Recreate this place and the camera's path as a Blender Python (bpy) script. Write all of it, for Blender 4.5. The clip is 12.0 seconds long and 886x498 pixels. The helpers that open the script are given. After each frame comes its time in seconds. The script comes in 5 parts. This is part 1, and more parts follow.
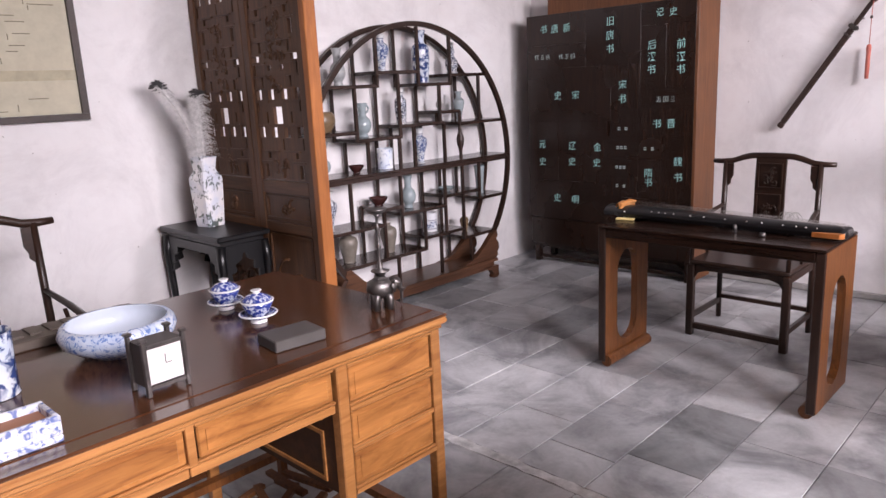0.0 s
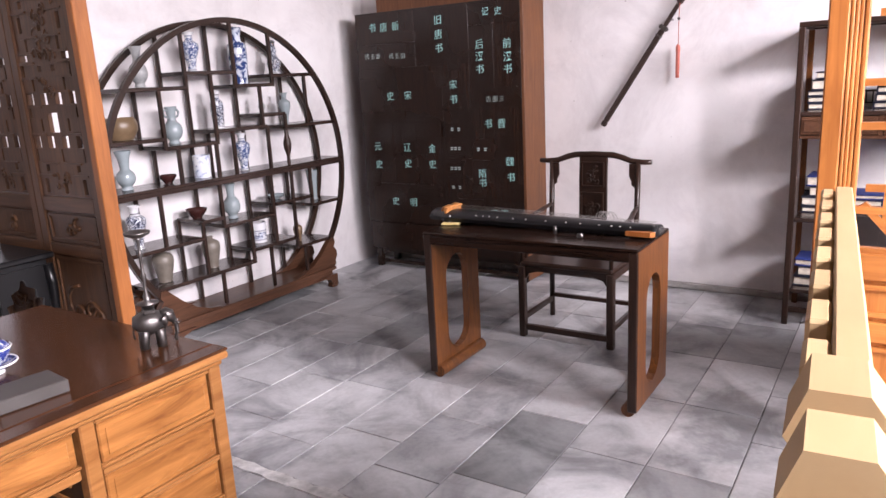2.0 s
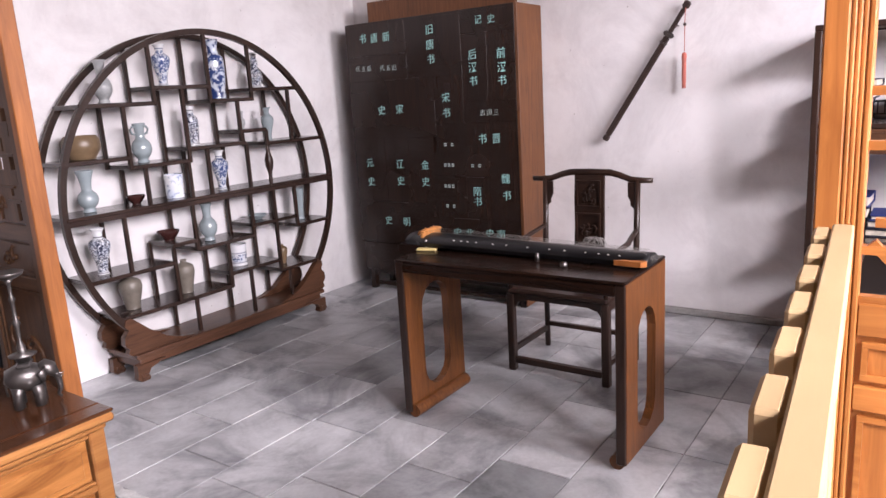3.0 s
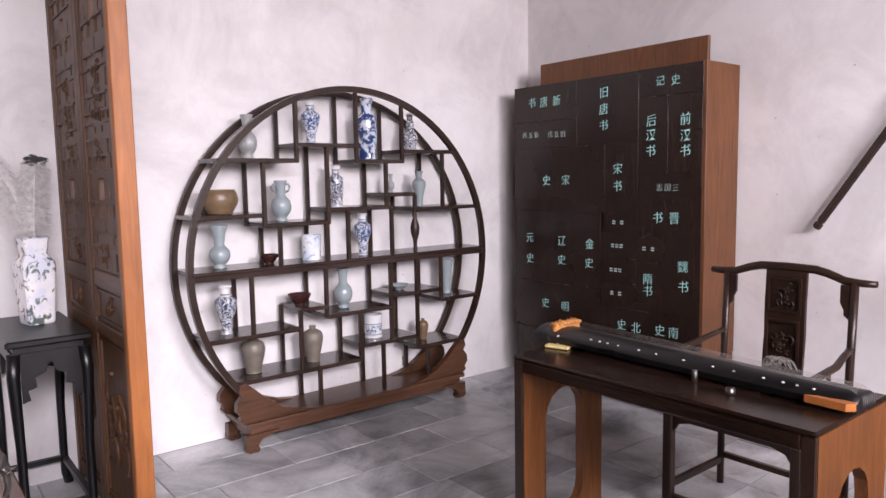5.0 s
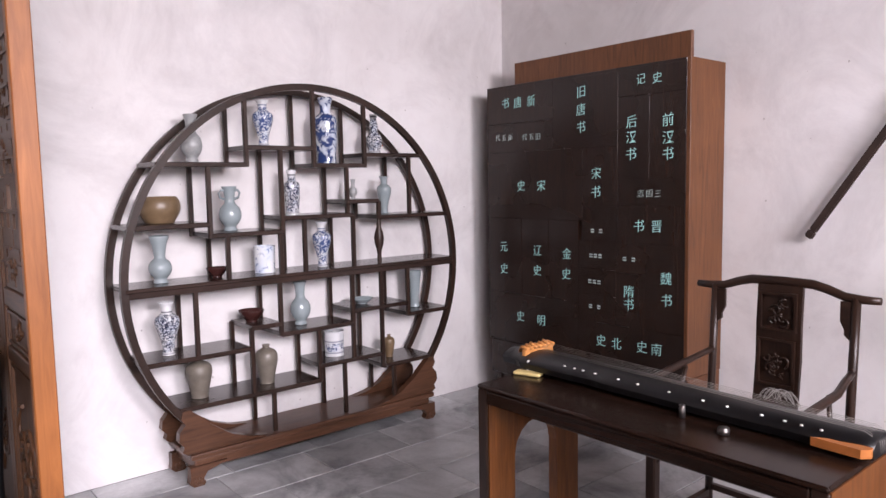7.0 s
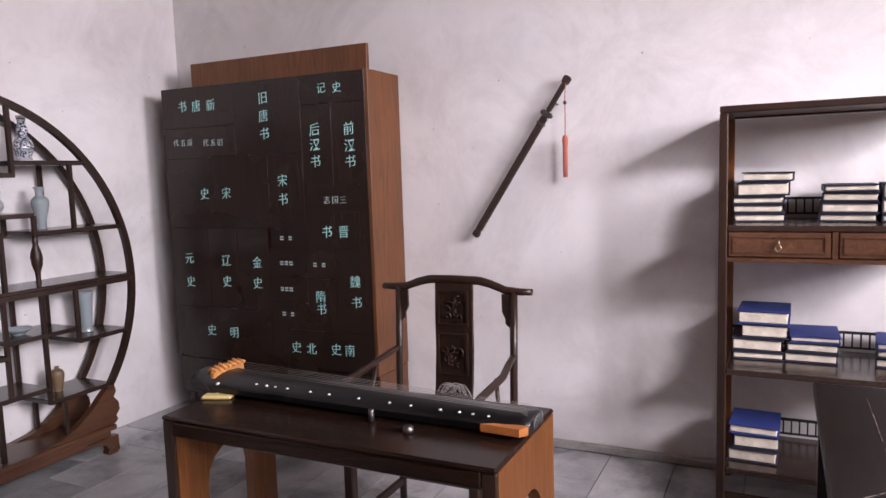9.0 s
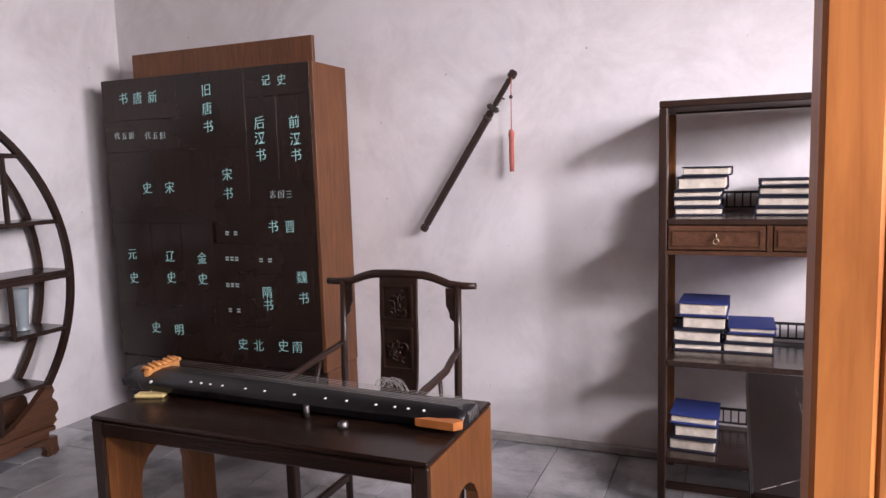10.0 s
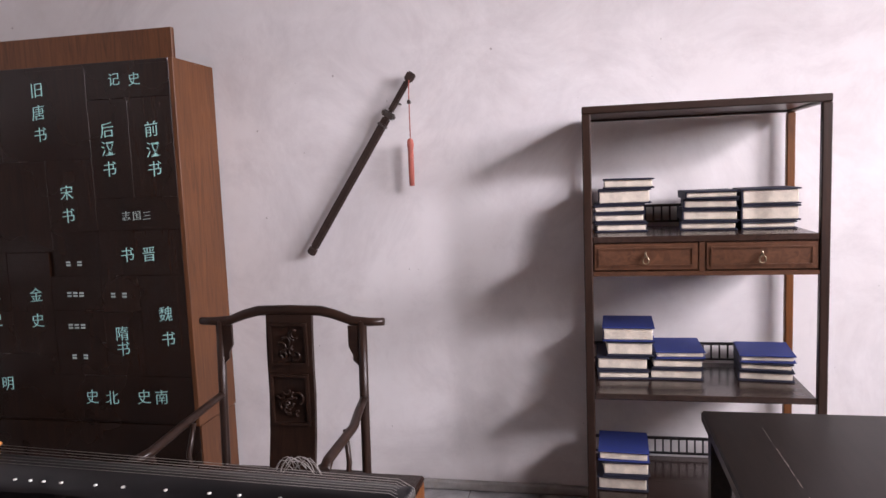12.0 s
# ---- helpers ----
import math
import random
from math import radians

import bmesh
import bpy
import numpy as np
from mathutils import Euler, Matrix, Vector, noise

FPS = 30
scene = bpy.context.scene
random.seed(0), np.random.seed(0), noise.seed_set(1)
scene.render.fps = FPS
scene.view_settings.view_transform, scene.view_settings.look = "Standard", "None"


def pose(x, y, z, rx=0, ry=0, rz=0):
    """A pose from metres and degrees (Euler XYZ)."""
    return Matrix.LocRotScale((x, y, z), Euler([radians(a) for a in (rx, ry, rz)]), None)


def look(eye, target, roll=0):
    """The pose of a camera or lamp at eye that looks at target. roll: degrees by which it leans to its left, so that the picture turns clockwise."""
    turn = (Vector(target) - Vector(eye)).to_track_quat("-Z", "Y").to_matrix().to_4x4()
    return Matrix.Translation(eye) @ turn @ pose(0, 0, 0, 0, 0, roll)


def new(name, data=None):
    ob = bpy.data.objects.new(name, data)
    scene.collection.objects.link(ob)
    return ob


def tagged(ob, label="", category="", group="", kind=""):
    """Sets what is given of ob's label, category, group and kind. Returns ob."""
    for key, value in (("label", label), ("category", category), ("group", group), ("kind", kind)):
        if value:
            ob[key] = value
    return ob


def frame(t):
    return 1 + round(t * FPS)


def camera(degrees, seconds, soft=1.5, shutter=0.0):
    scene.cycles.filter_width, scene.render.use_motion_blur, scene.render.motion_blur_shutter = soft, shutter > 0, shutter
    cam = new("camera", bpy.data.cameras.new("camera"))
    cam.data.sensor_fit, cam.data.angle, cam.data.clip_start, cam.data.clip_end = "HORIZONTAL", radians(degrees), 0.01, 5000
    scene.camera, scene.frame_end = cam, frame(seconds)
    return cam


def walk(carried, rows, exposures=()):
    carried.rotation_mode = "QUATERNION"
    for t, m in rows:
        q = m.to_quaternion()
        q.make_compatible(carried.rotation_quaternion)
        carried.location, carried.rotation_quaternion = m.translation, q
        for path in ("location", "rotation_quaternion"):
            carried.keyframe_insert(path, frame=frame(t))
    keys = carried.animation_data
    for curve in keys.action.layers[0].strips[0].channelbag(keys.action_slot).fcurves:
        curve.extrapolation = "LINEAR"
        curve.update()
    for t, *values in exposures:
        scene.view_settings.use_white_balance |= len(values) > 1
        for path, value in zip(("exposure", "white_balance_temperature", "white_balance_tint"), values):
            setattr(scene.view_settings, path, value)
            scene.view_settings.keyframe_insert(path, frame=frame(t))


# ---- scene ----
cam = camera(64.0, 12.0)
PATH = [
    (0, (0.438, -0.091, 1.551), (-0.918, 1.31, 1.107), -2.7),
    (0.5, (0.452, -0.076, 1.547), (-0.737, 1.468, 1.095), -2.6),
    (1, (0.451, -0.067, 1.549), (-0.616, 1.563, 1.102), -2.5),
    (1.5, (0.445, 0.015, 1.55), (-0.622, 1.643, 1.09), -2.7),
    (2, (0.49, 0.231, 1.549), (-0.575, 1.858, 1.085), -3.0),
    (2.5, (0.528, 0.453, 1.539), (-0.543, 2.077, 1.077), -3.2),
    (4.5, (0.418, 1.141, 1.497), (-1.073, 2.458, 1.286), -1.5),
    (5, (0.360, 1.288, 1.471), (-1.192, 2.535, 1.271), -1.0),
    (5.5, (0.261, 1.456, 1.491), (-1.303, 2.685, 1.28), -1.1),
    (6, (0.195, 1.52, 1.468), (-1.38, 2.742, 1.301), -0.8),
    (6.5, (0.171, 1.545, 1.46), (-1.404, 2.765, 1.282), -0.9),
    (8.5, (0.178, 1.599, 1.521), (-0.818, 3.322, 1.321), -1.6),
    (9, (0.193, 1.6, 1.518), (-0.666, 3.394, 1.307), -1.8),
    (9.5, (0.241, 1.599, 1.52), (-0.594, 3.404, 1.311), -2.0),
    (10, (0.257, 1.642, 1.509), (-0.503, 3.478, 1.282), -1.7),
    (10.5, (0.184, 1.703, 1.528), (-0.549, 3.55, 1.303), -1.7),
    (11, (0.047, 1.889, 1.518), (-0.47, 3.808, 1.289), -1.4),
    (11.5, (-0.041, 1.967, 1.518), (-0.527, 3.895, 1.305), -1.6),
    (12, (-0.017, 2.012, 1.525), (-0.423, 3.959, 1.317), -2.2),
]
walk(cam, [(t, look(eye, target, roll)) for t, eye, target, roll in PATH],
     [(0, -0.32), (1.0, -0.08), (1.5, 0.0), (2.5, -0.12), (4.5, -0.23), (6.5, -0.26), (8.5, -0.32), (9.2, -0.45), (10, -0.49), (11, -0.55), (12, -0.64)])

# ---- light ----
world = bpy.data.worlds.new("sky")
scene.world = world
world.use_nodes = True
wn = world.node_tree.nodes
sky = wn.new("ShaderNodeTexSky")
sky.sky_type = "NISHITA"
sky.sun_disc = False
sky.sun_elevation = radians(38)
sky.sun_rotation = radians(115)
wn["Background"].inputs["Strength"].default_value = 0.12
world.node_tree.links.new(sky.outputs[0], wn["Background"].inputs["Color"])

sun = new("sun", bpy.data.lights.new("sun", "SUN"))
sun.data.energy, sun.data.angle, sun.data.color = 0.5, radians(12), (1.0, 0.95, 0.88)
sun.matrix_world = look((12, -6, 11), (0, 0, 0))


def opening_light(x, y, z, tx, ty, tz, w, h, power, color, spread=180):
    la = bpy.data.lights.new("daylight", "AREA")
    la.shape, la.size, la.size_y, la.energy, la.color = "RECTANGLE", w, h, power, color
    la.spread = radians(spread)
    ob = new("daylight", la)
    ob.matrix_world = look((x, y, z), (tx, ty, tz))
    return ob


# the sky's light in the openings on the court side: bright sky above the court, then each opening
opening_light(4.30, 0.35, 3.85, 0.2, 4.6, 0.8, 1.7, 0.7, 760, (1.0, 0.91, 0.995), 150)
opening_light(3.17, 0.80, 2.40, -3.5, 1.4, 1.0, 2.7, 1.9, 180, (1.0, 0.91, 0.995), 130)
opening_light(3.95, 3.05, 2.75, -3.5, 3.7, 0.9, 1.4, 1.4, 390, (1.0, 0.91, 0.995), 150)


# ---- materials ----
def shader(name, rough=0.5, metal=0.0, spec=0.5, coat=0.0):
    m = bpy.data.materials.new(name)
    m.use_nodes = True
    b = m.node_tree.nodes["Principled BSDF"]
    b.inputs["Roughness"].default_value = rough
    b.inputs["Metallic"].default_value = metal
    b.inputs["Specular IOR Level"].default_value = spec
    b.inputs["Coat Weight"].default_value = coat
    b.inputs["Coat Roughness"].default_value = 0.12
    return m, m.node_tree.nodes, m.node_tree.links, b


def coords(n, l, scale=(1, 1, 1), rot=(0, 0, 0)):
    tc = n.new("ShaderNodeTexCoord")
    mp = n.new("ShaderNodeMapping")
    mp.inputs["Scale"].default_value = scale
    mp.inputs["Rotation"].default_value = rot
    l.new(tc.outputs["Object"], mp.inputs["Vector"])
    return mp.outputs["Vector"]


def noise_of(n, l, vec, scale, detail=6, rough=0.6, dist=0.0):
    t = n.new("ShaderNodeTexNoise")
    t.inputs["Scale"].default_value = scale
    t.inputs["Detail"].default_value = detail
    t.inputs["Roughness"].default_value = rough
    t.inputs["Distortion"].default_value = dist
    l.new(vec, t.inputs["Vector"])
    return t.outputs["Fac"]


def ramp_of(n, l, fac, stops):
    r = n.new("ShaderNodeValToRGB")
    r.color_ramp.elements[0].position, r.color_ramp.elements[0].color = stops[0][0], (*stops[0][1], 1)
    r.color_ramp.elements[1].position, r.color_ramp.elements[1].color = stops[-1][0], (*stops[-1][1], 1)
    for p, c in stops[1:-1]:
        r.color_ramp.elements.new(p).color = (*c, 1)
    l.new(fac, r.inputs["Fac"])
    return r.outputs["Color"]


def mix_of(n, l, a, b, fac, mode="MULTIPLY"):
    x = n.new("ShaderNodeMix")
    x.data_type, x.blend_type = "RGBA", mode
    for v, sock in ((a, x.inputs[6]), (b, x.inputs[7]), (fac, x.inputs[0])):
        if isinstance(v, (float, int)):
            sock.default_value = v
        elif isinstance(v, tuple):
            sock.default_value = (*v, 1)
        else:
            l.new(v, sock)
    return x.outputs[2]


def bump_of(n, l, b, h, strength=0.3, dist=0.002):
    u = n.new("ShaderNodeBump")
    u.inputs["Strength"].default_value = strength
    u.inputs["Distance"].default_value = dist
    l.new(h, u.inputs["Height"])
    l.new(u.outputs["Normal"], b.inputs["Normal"])


def rough_of(n, l, b, fac, lo, hi):
    r = n.new("ShaderNodeMapRange")
    r.inputs["To Min"].default_value, r.inputs["To Max"].default_value = lo, hi
    l.new(fac, r.inputs["Value"])
    l.new(r.outputs["Result"], b.inputs["Roughness"])


def wood(name, dark, light, grain=(1, 14, 14), rough=(0.3, 0.5), coat=0.0, contrast=1.0, spec=0.4):
    m, n, l, b = shader(name, coat=coat, spec=spec)
    v = coords(n, l, grain)
    g = noise_of(n, l, v, 3.0, 8, 0.65, 1.2)
    v2 = coords(n, l, (1, 1, 1))
    w = noise_of(n, l, v2, 2.2, 3, 0.5)
    f = noise_of(n, l, coords(n, l, tuple(4 * a for a in grain)), 6.0, 4, 0.7)
    mid = tuple((a + c) / 2 for a, c in zip(dark, light))
    c1 = ramp_of(n, l, g, [(0.5 - 0.2 * contrast, dark), (0.5, mid), (0.5 + 0.2 * contrast, light)])
    c2 = ramp_of(n, l, w, [(0.3, (0.72, 0.70, 0.68)), (0.7, (1.12, 1.1, 1.08))])
    c3 = mix_of(n, l, c1, c2, 0.8)
    inf = n.new("ShaderNodeObjectInfo")
    c4 = ramp_of(n, l, inf.outputs["Random"], [(0.0, (0.86, 0.85, 0.84)), (1.0, (1.1, 1.1, 1.1))])
    l.new(mix_of(n, l, c3, c4, 0.8), b.inputs["Base Color"])
    rough_of(n, l, b, w, *rough)
    bump_of(n, l, b, f, 0.15, 0.001)
    return m


def plain(name, color, rough=0.5, metal=0.0, var=0.12, scale=12, bump=0.0, coat=0.0):
    m, n, l, b = shader(name, rough, metal, coat=coat)
    v = coords(n, l)
    f = noise_of(n, l, v, scale, 5, 0.6)
    c = ramp_of(n, l, f, [(0.3, tuple(a * (1 - var) for a in color)), (0.7, tuple(a * (1 + var) for a in color))])
    l.new(c, b.inputs["Base Color"])
    rough_of(n, l, b, f, rough * 0.85, min(1, rough * 1.15))
    if bump:
        bump_of(n, l, b, noise_of(n, l, v, scale * 8, 4), bump, 0.001)
    return m


def painted_porcelain(name, scale=26, amount=0.5, blue=(0.03, 0.07, 0.32), ground=(0.78, 0.8, 0.82), belly=(), dist=1.5):
    m, n, l, b = shader(name, 0.12, coat=0.3)
    v = coords(n, l)
    f = noise_of(n, l, v, scale, 3, 0.55, dist)
    g = noise_of(n, l, v, scale * 0.35, 2, 0.5)
    e = 0.05
    c = ramp_of(n, l, f, [(amount - e, ground), (amount + e, blue)])
    wash = ramp_of(n, l, g, [(0.42, (1, 1, 1)), (0.6, (0.72, 0.8, 0.95))])
    c = mix_of(n, l, c, wash, 0.7)
    if belly:
        sep = n.new("ShaderNodeSeparateXYZ")
        tc = n.new("ShaderNodeTexCoord")
        l.new(tc.outputs["Object"], sep.inputs[0])
        k, w = (0, 0, 0), (1, 1, 1)
        mask = ramp_of(n, l, sep.outputs["Z"], [(belly[0] - 0.004, k), (belly[0], w), (belly[1], w), (belly[1] + 0.006, k)])
        c = mix_of(n, l, ground, c, mask, "MIX")
        lines = ramp_of(n, l, sep.outputs["Z"], [(belly[0] - 0.012, w), (belly[0] - 0.010, blue), (belly[0] - 0.007, blue), (belly[0] - 0.005, w), (belly[1] + 0.008, w), (belly[1] + 0.010, blue), (belly[1] + 0.014, blue), (belly[1] + 0.016, w)])
        c = mix_of(n, l, c, lines, 0.8)
    l.new(c, b.inputs["Base Color"])
    return m


def plaster():
    m, n, l, b = shader("plaster", 0.85, spec=0.2)
    v = coords(n, l)
    big = noise_of(n, l, v, 0.7, 5, 0.6)
    mid = noise_of(n, l, v, 5, 7, 0.7, 0.4)
    spots = noise_of(n, l, v, 42, 0, 0.4)
    c = ramp_of(n, l, big, [(0.3, (0.63, 0.605, 0.60)), (0.5, (0.74, 0.72, 0.72)), (0.7, (0.79, 0.775, 0.785))])
    c = mix_of(n, l, c, ramp_of(n, l, mid, [(0.3, (0.93, 0.92, 0.92)), (0.55, (1, 1, 1))]), 0.8)
    c = mix_of(n, l, c, ramp_of(n, l, spots, [(0.115, (0.45, 0.42, 0.4)), (0.135, (1, 1, 1))]), 0.7)
    # grey clouds: patchy whitewash, and the wall's uneven shade put into the colour
    blot = noise_of(n, l, v, 1.6, 6, 0.72, 0.8)
    c = mix_of(n, l, c, ramp_of(n, l, blot, [(0.34, (0.76, 0.75, 0.755)), (0.55, (1, 1, 1))]), 0.6)
    l.new(c, b.inputs["Base Color"])
    bump_of(n, l, b, mid, 0.12, 0.004)
    return m


def slab_stone():
    m, n, l, b = shader("slab_stone", 0.6, spec=0.4)
    v = coords(n, l)
    inf = n.new("ShaderNodeObjectInfo")
    off = n.new("ShaderNodeVectorMath")
    off.operation = "ADD"
    comb = n.new("ShaderNodeCombineXYZ")
    mul = n.new("ShaderNodeMath")
    mul.operation = "MULTIPLY"
    mul.inputs[1].default_value = 57.0
    l.new(inf.outputs["Random"], mul.inputs[0])
    l.new(mul.outputs[0], comb.inputs[0])
    l.new(mul.outputs[0], comb.inputs[1])
    l.new(v, off.inputs[0])
    l.new(comb.outputs[0], off.inputs[1])
    v = off.outputs[0]
    big = noise_of(n, l, v, 3.2, 6, 0.65, 0.6)
    fine = noise_of(n, l, v, 45, 5, 0.7)
    c = ramp_of(n, l, inf.outputs["Random"], [(0.0, (0.25, 0.255, 0.26)), (0.10, (0.37, 0.375, 0.385)), (0.5, (0.46, 0.465, 0.475)), (1.0, (0.55, 0.555, 0.565))])
    c = mix_of(n, l, c, ramp_of(n, l, big, [(0.3, (0.58, 0.58, 0.58)), (0.48, (0.98, 0.98, 0.98)), (0.7, (1.2, 1.2, 1.2))]), 0.9)
    c = mix_of(n, l, c, ramp_of(n, l, fine, [(0.3, (0.9, 0.9, 0.9)), (0.7, (1.08, 1.08, 1.08))]), 0.8)
    geo = n.new("ShaderNodeNewGeometry")
    stain = noise_of(n, l, geo.outputs["Position"], 1.7, 5, 0.62, 0.8)
    c = mix_of(n, l, c, ramp_of(n, l, stain, [(0.36, (0.42, 0.42, 0.43)), (0.50, (0.95, 0.95, 0.95)), (0.66, (1.18, 1.18, 1.17))]), 0.9)
    l.new(c, b.inputs["Base Color"])
    rough_of(n, l, b, stain, 0.30, 0.55)
    bump_of(n, l, b, fine, 0.25, 0.002)
    return m


PLASTER = plaster()
SLAB = slab_stone()
MORTAR = plain("mortar", (0.22, 0.22, 0.22), 0.9, var=0.5, scale=9)
CHALK = plain("chalky_mortar", (0.55, 0.55, 0.54), 0.9, var=0.35, scale=16)
ROSE = wood("dark_rosewood", (0.014, 0.007, 0.005), (0.040, 0.020, 0.013), rough=(0.3, 0.45))
ROSE_V = wood("dark_rosewood_upright", (0.014, 0.007, 0.005), (0.040, 0.020, 0.013), grain=(14, 14, 1), rough=(0.3, 0.45))
SHELFTOP = wood("dark_shelf_board", (0.020, 0.013, 0.011), (0.045, 0.027, 0.022), grain=(14, 1, 14), rough=(0.18, 0.32), coat=0.2)
BASEWOOD = wood("red_brown_wood", (0.050, 0.023, 0.013), (0.125, 0.058, 0.032), grain=(14, 1, 14), rough=(0.28, 0.42))
TABLEWOOD = wood("walnut_panel", (0.078, 0.028, 0.009), (0.215, 0.080, 0.022), grain=(14, 14, 1), rough=(0.3, 0.45))
CABSIDE = wood("chestnut_board", (0.085, 0.032, 0.012), (0.18, 0.072, 0.027), grain=(14, 14, 1), rough=(0.4, 0.55))
CABFRONT = wood("black_brown_door", (0.009, 0.0045, 0.003), (0.028, 0.0125, 0.007), grain=(14, 14, 1), rough=(0.18, 0.36), spec=0.4)
SCREEN = wood("carved_screen_wood", (0.048, 0.021, 0.009), (0.125, 0.056, 0.024), grain=(14, 14, 1), rough=(0.38, 0.55))
SCREEN_H = wood("carved_screen_rail", (0.048, 0.021, 0.009), (0.125, 0.056, 0.024), grain=(1, 14, 14), rough=(0.38, 0.55))
ORANGE = wood("orange_pine", (0.31, 0.108, 0.024), (0.52, 0.21, 0.055), grain=(9, 9, 0.8), rough=(0.35, 0.5))
ORANGE_H = wood("orange_pine_rail", (0.31, 0.108, 0.024), (0.52, 0.21, 0.055), grain=(0.8, 9, 9), rough=(0.35, 0.5))
CREAM = wood("bare_pale_pine", (0.53, 0.38, 0.20), (0.60, 0.445, 0.25), grain=(8, 0.8, 8), rough=(0.5, 0.65), contrast=2.0)
DESKTOP = wood("polished_desk_top", (0.045, 0.017, 0.008), (0.105, 0.042, 0.018), grain=(14, 1, 14), rough=(0.12, 0.24), coat=0.4)
DESKFRONT = wood("honey_elm", (0.19, 0.066, 0.016), (0.55, 0.245, 0.072), grain=(7, 1.1, 7), rough=(0.3, 0.45), contrast=1.0)
DESKEDGE = wood("honey_elm_frame", (0.27, 0.108, 0.030), (0.51, 0.24, 0.08), grain=(9, 0.7, 9), rough=(0.32, 0.48))
DESKINNER = wood("dark_desk_case", (0.030, 0.013, 0.007), (0.075, 0.032, 0.015), grain=(9, 0.7, 9), rough=(0.4, 0.55))
LACQUER = plain("black_lacquer", (0.005, 0.005, 0.006), 0.36, var=0.3, scale=5)
GREYTOP = wood("dull_dark_table", (0.006, 0.0045, 0.004), (0.016, 0.011, 0.009), grain=(14, 1, 14), rough=(0.24, 0.4), spec=0.14)
CELADON = plain("celadon_glaze", (0.28, 0.33, 0.345), 0.14, var=0.1, scale=9, coat=0.3)
GREYGLAZE = plain("grey_glaze", (0.32, 0.33, 0.33), 0.3, var=0.2, scale=30)
BROWNGLAZE = plain("brown_stoneware", (0.17, 0.115, 0.065), 0.35, var=0.25, scale=16)
JARGLAZE = plain("olive_stoneware", (0.16, 0.14, 0.115), 0.4, var=0.25, scale=14)
DARKBOWL = plain("dark_red_lacquer", (0.045, 0.016, 0.014), 0.25, var=0.2)
WHITEGLAZE = plain("white_glaze", (0.78, 0.79, 0.80), 0.14, var=0.03, coat=0.3)
BLUEWHITE = painted_porcelain("blue_white_porcelain", 58, 0.48, blue=(0.055, 0.085, 0.20), ground=(0.70, 0.72, 0.73), belly=(0.018, 0.205))
BLACKWHITE = painted_porcelain("black_white_porcelain", 52, 0.48, blue=(0.02, 0.024, 0.05), ground=(0.70, 0.71, 0.72), belly=(0.018, 0.205), dist=2.5)
DEEPBLUE = painted_porcelain("deep_blue_porcelain", 21, 0.49, blue=(0.03, 0.055, 0.16), ground=(0.60, 0.64, 0.69), dist=0.8)
BANDPOT = painted_porcelain("blue_band_pot", 44, 0.52, blue=(0.05, 0.07, 0.16), ground=(0.68, 0.69, 0.71), belly=(0.03, 0.075))
CUPBLUE = painted_porcelain("cobalt_cup", 52, 0.44, blue=(0.025, 0.045, 0.24), ground=(0.62, 0.66, 0.74))
BOWLBLUE = painted_porcelain("blue_wave_bowl", 34, 0.55, blue=(0.16, 0.24, 0.46), ground=(0.56, 0.61, 0.68), dist=3)
INKVASE = painted_porcelain("landscape_vase", 24, 0.58, blue=(0.13, 0.15, 0.13), ground=(0.80, 0.78, 0.78), dist=1.0)
PAPER = plain("book_paper", (0.60, 0.545, 0.455), 0.9, var=0.18, scale=30)
NAVY = plain("navy_cloth", (0.012, 0.014, 0.032), 0.75, var=0.2, scale=60, bump=0.2)
BLUECLOTH = plain("blue_cloth", (0.016, 0.032, 0.17), 0.7, var=0.15, scale=60, bump=0.2)
PEWTER = plain("pewter", (0.14, 0.13, 0.125), 0.38, 0.85, var=0.25, scale=25)
BRASS = plain("dull_brass", (0.30, 0.25, 0.17), 0.35, 0.9, var=0.2)
SILK = plain("string_white", (0.75, 0.74, 0.7), 0.6)
DULLSILK = plain("worn_string", (0.36, 0.35, 0.33), 0.5)
INLAY = plain("shell_dot", (0.8, 0.8, 0.76), 0.3)
TEXTGREEN = plain("pale_green_ink", (0.40, 0.74, 0.70), 0.6, var=0.1, scale=30)
TEXTGREY = plain("faded_ink", (0.42, 0.52, 0.50), 0.6, var=0.1, scale=30)
SCABBARD = plain("scabbard_leather", (0.035, 0.022, 0.018), 0.45, var=0.3, scale=18)
RED = plain("red_tassel", (0.42, 0.12, 0.09), 0.8, var=0.2, scale=50)
INKSTONE = plain("ink_slate", (0.075, 0.068, 0.064), 0.55, var=0.15)
CLOCKFACE = plain("clock_paper", (0.66, 0.64, 0.62), 0.5, var=0.03)
FEATHER = plain("pale_feather", (0.60, 0.58, 0.57), 0.8, var=0.3, scale=40)
FEATHEREYE = plain("feather_eye", (0.03, 0.028, 0.03), 0.6, var=0.3, scale=40)
TRAYWOOD = plain("grey_brown_tray", (0.10, 0.078, 0.062), 0.5, var=0.2, scale=10)
SCROLLCLOTH = plain("mounting_silk", (0.42, 0.38, 0.27), 0.8, var=0.12, scale=20)
SCROLLPAPER = plain("aged_paper", (0.50, 0.47, 0.36), 0.85, var=0.1, scale=14)
YARD = plain("court_paving", (0.35, 0.34, 0.33), 0.85, var=0.2, scale=3)
# for the unseen ceiling and walls, added dark to keep bounced light down
ROOFWOOD = plain("roof_boards", (0.10, 0.065, 0.045), 0.8, var=0.2, scale=4)
WALLWOOD = plain("boarded_wall", (0.13, 0.070, 0.038), 0.7, var=0.2, scale=3)
